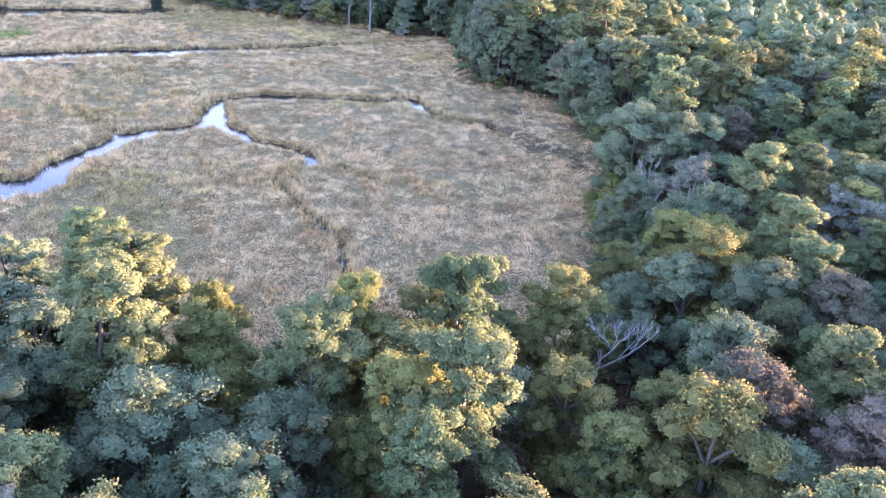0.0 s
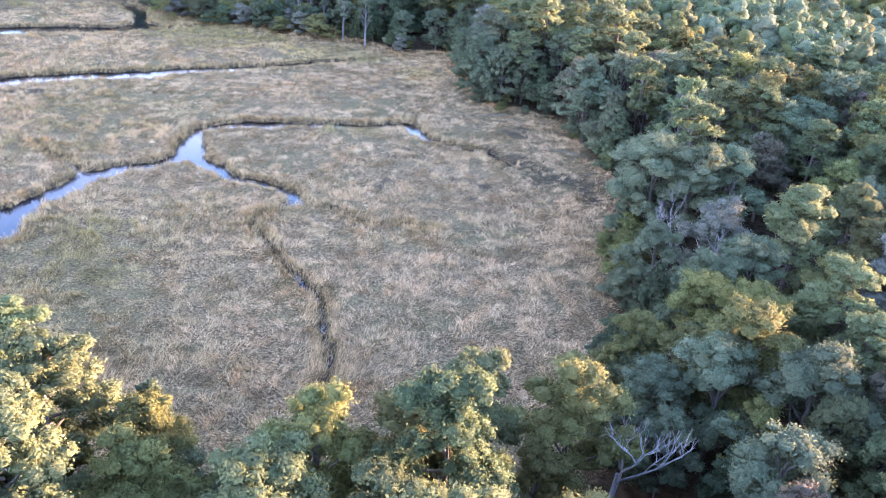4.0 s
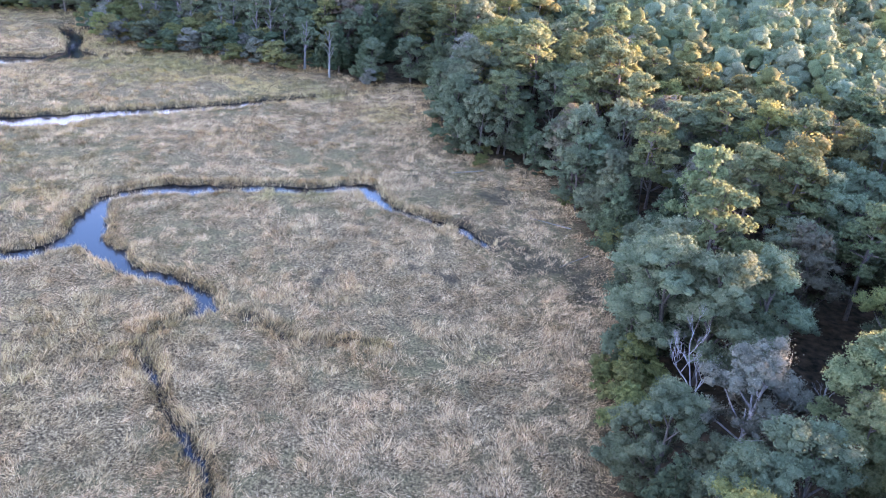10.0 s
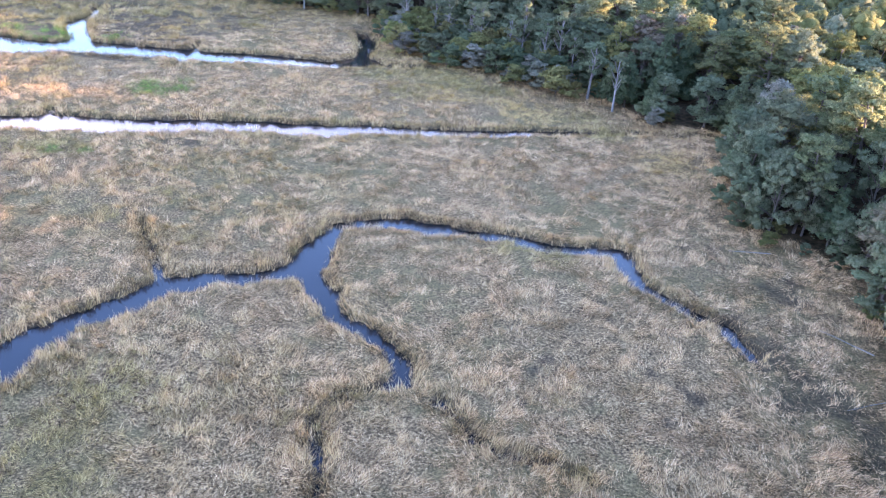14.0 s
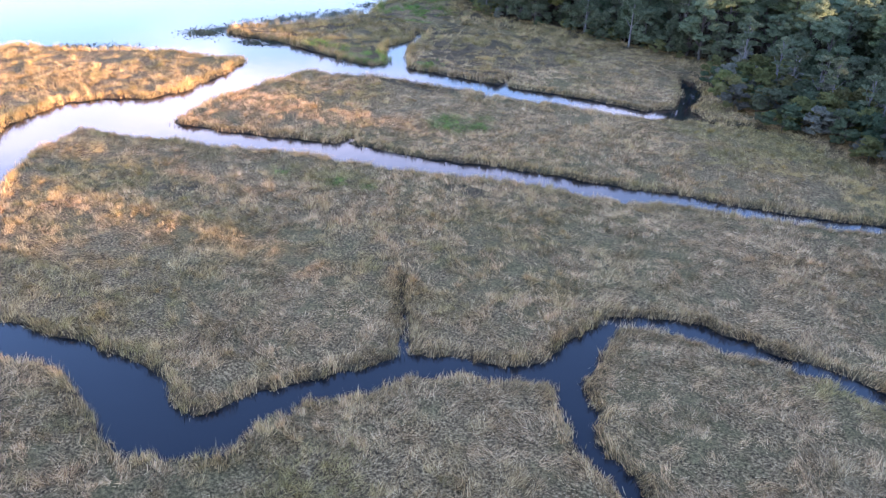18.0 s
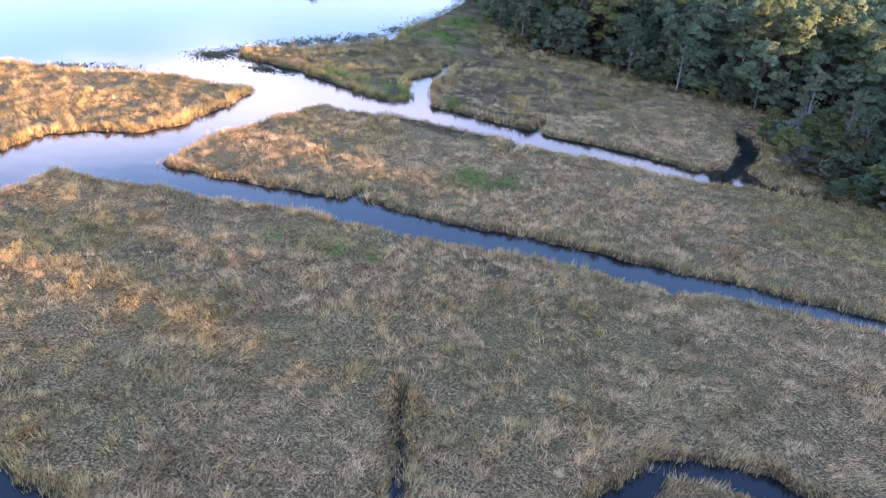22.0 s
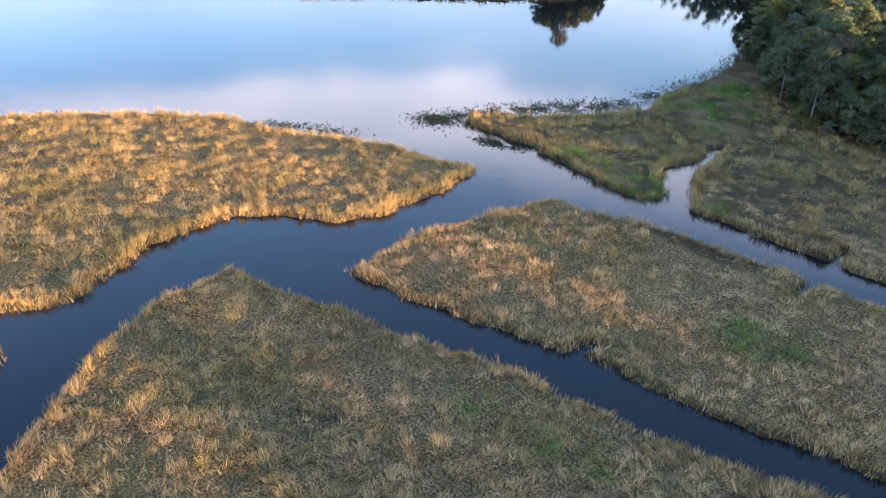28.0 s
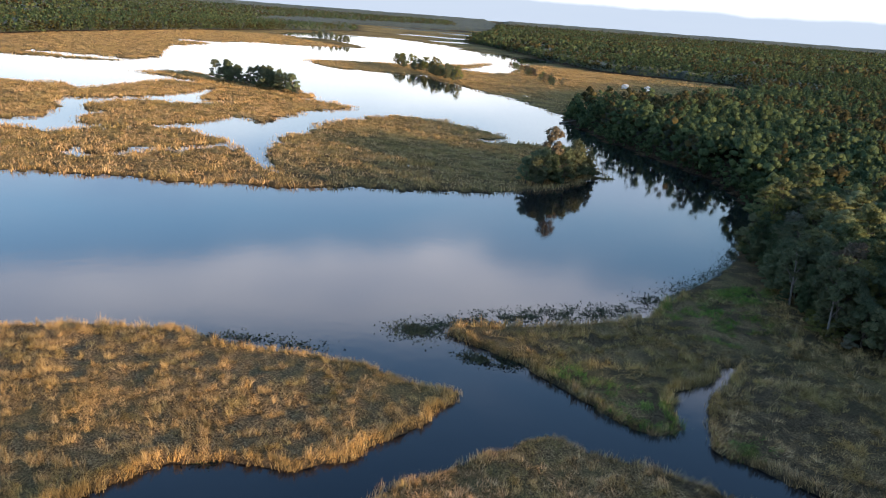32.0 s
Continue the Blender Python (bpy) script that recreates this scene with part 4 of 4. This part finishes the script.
for x, y, dep, d in zip(sx, sy, depth, dry):
    if dep < (1.5 if x > 8 else 0.4) or d < 0.8 or hides_marked(x, y, 3.7):
        continue
    if y < 60 and abs(x) > 60 or y < 24 and abs(x) > 40:
        continue
    near = y < 100 and min(math.hypot(x - 2, y - 22), math.hypot(x - 8, y - 55), math.hypot(x - 24, y - 78)) < 36
    middle = dep < (10 if x < -5 else 34) and x < 56 and y > 50
    if not (near or middle):
        rest.append((x, y))
        continue
    s = tr.uniform(0.82, 1.15)
    put_tree(pick_kind(y, dep, tr), 0 if near else 1, x, y, 0.4 + 0.9 * min(dep / 12, 1), tr.uniform(0, 360), (s * tr.uniform(1.0, 1.28), s * tr.uniform(0.92, 1.1)), tr.randrange(3))

# smaller trees between the tall ones of the front wood
fx, fy = jittered(-44, 52, 22, 92, 4.6, 31)
for x, y, dep in zip(fx, fy, inside_distance(WOODS, fx, fy)):
    if dep > 0.3 and (y < 58 or x > 12) and not hides_marked(x, y, 3.4) and tr.random() < 0.62:
        s = tr.uniform(0.6, 0.92)
        put_tree(tr.choice(["oak_tree", "oak_tree", "pine_tree", "maple_tree", "cedar_tree", "maple_tree"]), 0, x, y, 0.6, tr.uniform(0, 360), (s * tr.uniform(0.85, 1.1), s), tr.randrange(3))

# a bushy wall of trees along the rim
wx2, wy2 = jittered(-172, 26, 56, 236, 3.3, 15)
for x, y, dep, d in zip(wx2, wy2, inside_distance(WOODS, wx2, wy2), shore(wx2, wy2)):
    if (1.1 if x > 8 else 0.0) < dep < 4.2 and d > 0.8 and (y > 62 or x > 10) and not hides_marked(x, y, 3.4) and tr.random() < (0.8 if x < -90 or x > -10 else 0.45):
        s = tr.uniform(0.55, 1.05)
        put_tree(tr.choice(["edge_tree", "edge_tree", "edge_tree", "cedar_tree"]), 1, x, y, 0.5, tr.uniform(0, 360), (s, s * tr.uniform(0.9, 1.15)), tr.randrange(3))

# slender pale trees in front of the north wood
for x, y in ((-30, 187.5), (-33.5, 191.5), (-36, 190.5), (-41, 193), (-43, 191.6), (-49, 193.5), (-52, 194.6), (-56, 195), (-60, 197.5), (-67, 199.5), (-84, 207), (-93, 203.6), (-104, 204), (-25, 180.5), (-20, 177), (-141, 206.5), (-128, 200)):
    put_tree("slender_tree", 1, x, y, 0.6, tr.uniform(0, 360), (tr.uniform(0.8, 1.1), tr.uniform(0.75, 1.0)), tr.randrange(4))

# shrubs on the rim of the woods
bx, by = jittered(-172, 28, 50, 236, 2.3, 8)
rim = inside_distance(WOODS, bx, by)
scrub = inside_distance([(-72, 194), (-61, 185), (-51, 181.5), (-38, 180), (-25, 177), (-27, 186), (-38, 197.5), (-56, 207), (-70, 206)], bx, by) > 0
for x, y, dep, s, d in zip(bx, by, rim, scrub, shore(bx, by)):
    if d < 0.6 or not (s and tr.random() < 0.8 or (-0.4 if x > 8 else -1.6) < dep < 2.2 and tr.random() < 0.4):
        continue
    k = tr.uniform(0.55, 1.3) * (1.3 if s else 0.8)
    put_tree("shrub", 1, x, y, 0.35, tr.uniform(0, 360), (k * tr.uniform(0.9, 1.3), k), tr.randrange(6))

# the marked trees
tagged(snag("dead_tree", 14.0, 4, 4, 0.014), "leafless pale dead tree among green crowns", "dead tree").matrix_basis = pose(12.1, 52.0, 0.6)
tagged(snag("dead_tree", 10.0, 9, 5, 0.014), "bare silvery tree beside a grey one", "dead tree").matrix_basis = pose(22.9, 89.0, 0.6, 0, 0, 60)
tagged(snag("dead_tree", 9.0, 12, 3, 0.009), "thin leafless trunk in a gap of the wood", "dead tree").matrix_basis = pose(33.0, 89.3, 0.9, 4, 0, 10)
tagged(snag("dead_tree", 4.6, 15, 3, 0.008), "small leaning dead tree at the marsh edge", "dead tree").matrix_basis = pose(19.4, 91.5, 0.5, 0, -8, 0)
tagged(snag("dead_tree", 9.5, 21, 4, 0.010), "bare pale tree in the wood", "dead tree").matrix_basis = pose(34.4, 126.7, 0.9, 0, 3, 80)
for x, y, k in ((18.9, 91.2, 1.3), (19.9, 94.3, 1.5), (20.4, 88.4, 1.2), (18.6, 88.0, 1.4), (21.4, 92.6, 1.1)):
    put_tree("shrub", 0, x, y, 0.4, 50 * k, (k, k), 4)
put_tree("grey_tree", 0, 25.8, 84.9, 0.8, 40, (1.15, 1.05), 1)


# ---- inner wood, behind the rim ----
ex, ey = jittered(50, 190, 14, 262, 6.3, 6)
nx, ny = jittered(-172, 190, 250, 280, 6.3, 7)
px_, py_ = np.concatenate([ex, nx, np.array(rest)[:, 0]]), np.concatenate([ey, ny, np.array(rest)[:, 1]])
dep = inside_distance(WOODS, px_, py_)
ok = (dep > 3) & (px_ < 26 + 0.56 * py_) & (py_ > 34) & ((px_ > 56) | (py_ > 250) | (np.arange(len(px_)) >= len(px_) - len(rest)))
px_, py_, dep = px_[ok], py_[ok], dep[ok]
back = (py_ > 150) & ((px_ > -5) | (dep > 22)) | (px_ > 84)
for x, y, d in zip(px_[~back], py_[~back], dep[~back]):
    s = tr.uniform(0.84, 1.16)
    put_tree(pick_kind(y, d, tr), 1, x, y, 1.2, tr.uniform(0, 360), (s * tr.uniform(1.1, 1.4), s * tr.uniform(0.92, 1.1)), tr.randrange(3))


# ---- far woods ----
def joined_woods(name, x, y, puffs, leaves, size, label, tall=(9.5, 14.0), wide=(2.6, 4.2), ground=0.9, seed=3, mats=None):
    """Many crowns of puffs in one mesh for each colour of leaves; the colours stand in groups."""
    r = np.random.default_rng(seed)
    n = len(x)
    h, w_ = r.uniform(*tall, n) * (1 + 0.12 * fractal(x, y, 45.0, 33, 2)), r.uniform(*wide, n)
    f = np.repeat(((np.arange(puffs) + 0.5) / puffs)[None], n, 0) + r.uniform(-0.08, 0.08, (n, puffs))
    ang = np.arange(puffs)[None] * 2.4 + r.uniform(0, 6.28, (n, 1))
    low = np.where((inside_distance(WOODS, x, y) < 7) | ((x < -165) & (shore(x, y) < 11)), 0.12, 0.42)[:, None]
    ring = w_[:, None] * (1 - 0.85 * np.clip(f, 0, 1) ** 2) * r.uniform(0.45, 0.85, (n, puffs))
    L = np.stack([x[:, None] + np.cos(ang) * ring, y[:, None] + np.sin(ang) * ring, ground + high_ground(x, y)[:, None] + h[:, None] * (low + (0.9 - low) * f), w_[:, None] * r.uniform(0.24, 0.5, (n, puffs)), np.full((n, puffs), 0.85), np.repeat(x[:, None], puffs, 1), np.repeat(y[:, None], puffs, 1), np.repeat((ground + high_ground(x, y) + h * 0.6)[:, None], puffs, 1)], -1)
    rank = np.argsort(np.argsort(fractal(x, y, 60.0, 37, 2) + r.normal(0, 0.5, n)))
    for k, mat in enumerate(mats):
        C = L[rank * len(mats) // n == k].reshape(-1, 8)
        tagged(new(name, leaf_mesh(C, 1, len(C) // puffs * leaves, size, mat, name, r)), label, "woods", kind="stuff")


joined_woods("inner_woods", px_[back], py_[back], 24, 360, 0.17, "green and yellowing crowns of the inner wood", wide=(3.2, 4.8), mats=(MAT_PINE, MAT_OAK, MAT_PINE, MAT_OAK, MAT_MAPLE, MAT_CEDAR), seed=4)
qx, qy = jittered(-560, -160, 215, 620, 6.0, 9)
dep = inside_distance(WOODS, qx, qy)
ok = (dep > 0.5) & (dep < 110) & ((qx < -172) | (qy > 250)) & (shore(qx, qy) > 2.2)
joined_woods("shore_woods", qx[ok], qy[ok], 11, 70, 0.34, "mixed green and golden woods along the lake shore", tall=(8.0, 15.5), wide=(2.2, 5.2), mats=(MAT_FAR_GREEN, MAT_FAR_GREEN, MAT_FAR_GOLD), seed=5)
tx, ty = jittered(-460, -150, 195, 360, 3.0, 12)
d = shore(tx, ty)
ok = (d > 0.2) & (d < 7) & (inside_distance(WOODS, tx, ty) > 0) & ((tx < -168) | (ty > 222))
joined_woods("shore_thicket", tx[ok], ty[ok], 7, 36, 0.3, "bushes overhanging the lake shore under the wood", tall=(3.0, 7.0), wide=(1.6, 2.6), ground=0.0, mats=(MAT_FAR_GREEN, MAT_FAR_GREEN), seed=8)
qx, qy = jittered(-1500, -560, -60, 900, 8.0, 10)
dep = np.maximum(inside_distance(WOODS, qx, qy), inside_distance(WEST_WOODS, qx, qy))
ok = (dep > 0) & (dep < 26) & (qx < -560) & (qy > -200)
joined_woods("distant_trees", qx[ok], qy[ok], 6, 14, 0.9, "row of distant trees along the far shore", tall=(7.0, 13.0), mats=(MAT_FAR_GREEN, MAT_FAR_GOLD), seed=6)


def tree_field(name, poly, x0, x1, y0, y1, step, keep, label, seed, puffs=4, leaves=9, size=0.9, wide=(2.2, 5.6)):
    x, y = jittered(x0, x1, y0, y1, step, seed)
    dep_ = inside_distance(poly, x, y)
    r_, a_ = np.hypot(x + 50, y - 97), np.degrees(np.arctan2(y - 97, x + 50))
    k = (dep_ > 0) & keep(r_, a_ % 360, dep_)
    joined_woods(name, x[k], y[k], puffs, leaves, size, label, tall=(8.0, 16.0), wide=wide, mats=(MAT_FAR_GREEN, MAT_FAR_GREEN, MAT_FAR_GREEN, MAT_FAR_GOLD), seed=seed)


tree_field("far_crowns", WOODS, -1250, 250, 240, 1250, 7.6, lambda r_, a_, d_: (r_ < 1150) & (a_ > 108) & (a_ < 152) & (d_ > 40) & (r_ > 300), "green and golden crowns of the far woods", 21)
tree_field("western_crowns", WEST_WOODS, -1800, -760, -100, 800, 9.0, lambda r_, a_, d_: (a_ > 150) & (a_ < 190) & (d_ < 260) & (d_ > 10), "crowns of the woods beyond the western marsh", 22, puffs=3, leaves=6, size=1.4, wide=(3.8, 5.6))


tree_field("far_crowns", WOODS, -3900, 100, 500, 3900, 20.0, lambda r_, a_, d_: (r_ > 1120) & (r_ < 3900) & (a_ > 112) & (a_ < 160) & (d_ > 0), "crowns of the woods towards the horizon", 23, puffs=2, leaves=3, size=2.6, wide=(8.0, 12.0))
tree_field("western_crowns", WEST_WOODS, -3900, -900, -300, 2200, 20.0, lambda r_, a_, d_: (a_ > 150) & (a_ < 186) & (d_ > 250) & (r_ < 3900), "crowns of the western woods towards the horizon", 24, puffs=2, leaves=3, size=2.6, wide=(8.0, 12.0))


def canopy(name, poly, a0, a1, r0, label, inset=18):
    """A bumpy sheet of crowns from far off to the horizon."""
    ang = np.radians(np.linspace(a0, a1, int((a1 - a0) / 0.22)))
    rad = [r0]
    while rad[-1] < 4850:
        rad.append(min(rad[-1] * 1.02, 4850))
    A, R = np.meshgrid(ang, np.array(rad))
    X, Y = -50 + R * np.cos(A), 97 + R * np.sin(A)
    inner = inside_distance(poly, X, Y)
    bump = value_noise(X / 5.5, Y / 5.5, 91) * np.clip(1.6 - R / 1500, 0, 1) + 0.9 * value_noise(X / 13, Y / 13, 92) + 0.9 * value_noise(X / 60, Y / 60, 93)
    Z = np.where(inner > inset, 6.6 + 1.5 * bump, -3.0) + high_ground(X, Y)
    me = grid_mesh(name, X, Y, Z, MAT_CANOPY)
    tagged(new(name, me), label, "woods", kind="stuff")


canopy("distant_woods", WOODS, 80, 182, 300, "distant woods reaching to the horizon", inset=100 * 0.2)
canopy("western_woods", WEST_WOODS, 150, 225, 700, "dark woods beyond the western marsh")


# ---- trees on the far islands ----
def grove(kind_list, spots_, seed, tall):
    r = random.Random(seed)
    for x, y in spots_:
        s = r.uniform(0.8, 1.1) * tall
        put_tree(r.choice(kind_list), 1, x, y, 0.35, r.uniform(0, 360), (s * 0.95, s), r.randrange(3))


gr = random.Random(4)
grove(["edge_tree", "shrub", "edge_tree", "cedar_tree"], [(-235.5 - k * 1.1 + gr.uniform(-3, 3), 215 + k * 2.2 + gr.uniform(-1.5, 1.5)) for k in range(12)], 9, 0.9)
grove(["edge_tree", "edge_tree", "cedar_tree", "edge_tree"], [(-236.5 - k * 1.25 + gr.uniform(-3.5, 3.5), 216 + k * 2.4 + gr.uniform(-1.5, 1.5)) for k in range(11)], 1, 1.05)
put_tree("rusty_tree", 1, -240, 224, 0.4, 20, (1.1, 1.4), 0)
grove(["edge_tree", "shrub", "edge_tree"], [(-512 + k * 1.7 + gr.uniform(-5, 5), 190 + k * 0.6 + gr.uniform(-5, 5)) for k in range(38)], 2, 1.15)
grove(["edge_tree", "edge_tree", "maple_tree"], [(-694 + k * 4.5 + gr.uniform(-5, 5), 366 - k * 0.3 + gr.uniform(-5, 5)) for k in range(30)], 3, 1.0)
grove(["edge_tree", "rusty_tree"], [(-745 + k * 7.4 + gr.uniform(-8, 8), 501 - k * 2.9 + gr.uniform(-5, 5)) for k in range(28)], 4, 0.7)
grove(["edge_tree", "oak_tree"], [(-1146 + k * 6 + gr.uniform(-14, 14), 440 + k * 1.0 + gr.uniform(-9, 9)) for k in range(14)], 5, 1.0)


# ---- leaves standing in the shallow water ----
def lilies(name, line_, width, count, label):
    r = np.random.default_rng(len(name) + count)
    p = np.array(line_, float)
    seg = r.integers(0, len(p) - 1, count)
    t = r.uniform(0, 1, count)[:, None]
    c = p[seg] * (1 - t) + p[seg + 1] * t + r.normal(0, width, (count, 2))
    d = shore(c[:, 0], c[:, 1])
    clump = fractal(c[:, 0], c[:, 1], 2.0, 17, 2)
    c = c[(d < 0.3) & (clump + r.normal(0, 0.35, count) > -0.5)]
    n = len(c)
    h, turn, s = r.uniform(0.02, 0.14, n), r.uniform(0, 6.28, n), r.uniform(0.07, 0.15, n)
    tilt = r.uniform(0.0, 0.8, n)
    a = np.stack([np.cos(turn), np.sin(turn), np.zeros(n)], -1) * s[:, None]
    b = np.stack([-np.sin(turn) * np.cos(tilt), np.cos(turn) * np.cos(tilt), np.sin(tilt)], -1) * s[:, None]
    o = np.stack([c[:, 0], c[:, 1], h], -1)
    stem = np.stack([c[:, 0], c[:, 1], np.full(n, -0.2)], -1)
    thin = a * 0.12
    verts = np.stack([o - a, o - b * 1.2, o + a, o + b * 1.5, stem - thin, stem + thin], 1).reshape(-1, 3)
    k = np.arange(n)[:, None] * 6
    tris = np.concatenate([k + [0, 1, 2], k + [0, 2, 3], k + [4, 5, 1]], 1).reshape(-1, 3)
    tagged(new(name, quick_mesh(name, verts, tris, MAT_LILY)), label, "water plants", kind="stuff")


lilies("water_lilies", [(-147.2, 141), (-147, 145), (-148.4, 156), (-147.4, 166), (-146.4, 177), (-151, 192), (-160.4, 212), (-172, 228)], 1.7, 11000, "dark water lily leaves along the lake shore")
lilies("lily_patch", [(-151.5, 115.5), (-149, 121), (-145.4, 128.3)], 1.3, 1100, "patch of floating lily leaves off the island")
lilies("lily_patch", [(-137, 145.2), (-133, 149.8)], 1.0, 1200, "patch of floating lily leaves by the point")
lilies("lily_patch", [(-122.9, 108), (-121.5, 110.4)], 0.7, 420, "yellowing lily leaves at the island bank")
lilies("lily_patch", [(-162.6, 78), (-162.4, 90)], 0.9, 500, "floating leaves along the reed island")


# ---- fallen trunks ----
def fallen_log(a, b, rad, label):
    a, b = Vector(a), Vector(b)
    way, path = b - a, []
    for k in range(6):
        f = k / 5
        path.append((tuple(a + way * f + Vector((0.05 * math.sin(k * 2.1), 0.05 * math.cos(k * 1.7), 0.03 * math.sin(k)))), rad * (1 - 0.55 * f)))
    tagged(new("fallen_log", tube([path], MAT_DULL, "fallen_log", 8)), label, "log")


fallen_log((17.2, 123.3, 0.75), (12.6, 125.4, 0.7), 0.05, "pale fallen trunk lying on the marsh edge")
fallen_log((18.6, 117.0, 0.7), (15.2, 113.8, 0.65), 0.035, "thin fallen trunk in the muddy marsh edge")
fallen_log((7.0, 139.0, 0.7), (2.8, 137.4, 0.65), 0.06, "grey fallen branch at the edge of the wood")
fallen_log((-362.0, 306.0, 0.25), (-367.5, 321.0, 1.2), 0.3, "bleached fallen trunk in the water under the wood")


# ---- sheds in the far field ----
def gable(name, lo, hi, ridge, material):
    """A block with a ridged top: lo and hi are opposite corners, ridge the height of its ridge along y."""
    (x0, y0, z0), (x1, y1, z1) = lo, hi
    xm = (x0 + x1) / 2
    bm = bmesh.new()
    v = [bm.verts.new(p) for p in ((x0, y0, z0), (x1, y0, z0), (x1, y0, z1), (xm, y0, ridge), (x0, y0, z1), (x0, y1, z0), (x1, y1, z0), (x1, y1, z1), (xm, y1, ridge), (x0, y1, z1))]
    for f in ((0, 1, 2, 3, 4), (9, 8, 7, 6, 5), (0, 5, 6, 1), (1, 6, 7, 2), (2, 7, 8, 3), (3, 8, 9, 4), (4, 9, 5, 0)):
        bm.faces.new([v[k] for k in f])
    bmesh.ops.recalc_face_normals(bm, faces=bm.faces)
    me = bpy.data.meshes.new(name)
    bm.to_mesh(me)
    bm.free()
    me.materials.append(material)
    return me


def plaster(lo, hi, rough):
    def build(n):
        f = n.noise(world_pos(n), 1.5, 5)
        return n.add("ShaderNodeBsdfPrincipled", {"Base Color": n.ramp(f, [(0.3, lo), (0.7, hi)]), "Roughness": rough}).outputs[0]
    return build


MAT_BOARDS = material("white_boards", plaster((0.62, 0.60, 0.56), (0.82, 0.80, 0.77), 0.7))
MAT_TIN = material("tin_roof", plaster((0.42, 0.41, 0.40), (0.6, 0.59, 0.57), 0.45))
for x, y, turn in ((-558, 491, 30), (-545, 501, 38)):
    shed = tagged(new("shed"), "small white board shed with a pale tin roof in the field", "shed", group="sheds in the field")
    part("wall", gable("wall", (-1.6, -2.6, -0.4), (1.6, 2.6, 2.1), 3.0, MAT_BOARDS), shed)
    part("roof", gable("roof", (-1.9, -2.9, 2.12), (1.9, 2.9, 2.2), 3.2, MAT_TIN), shed)
    part("door", gable("door", (1.6, -0.5, 0.0), (1.65, 0.5, 1.9), 1.95, MAT_TIN), shed)
    shed.matrix_basis = pose(x, y, 0.5, 0, 0, turn)
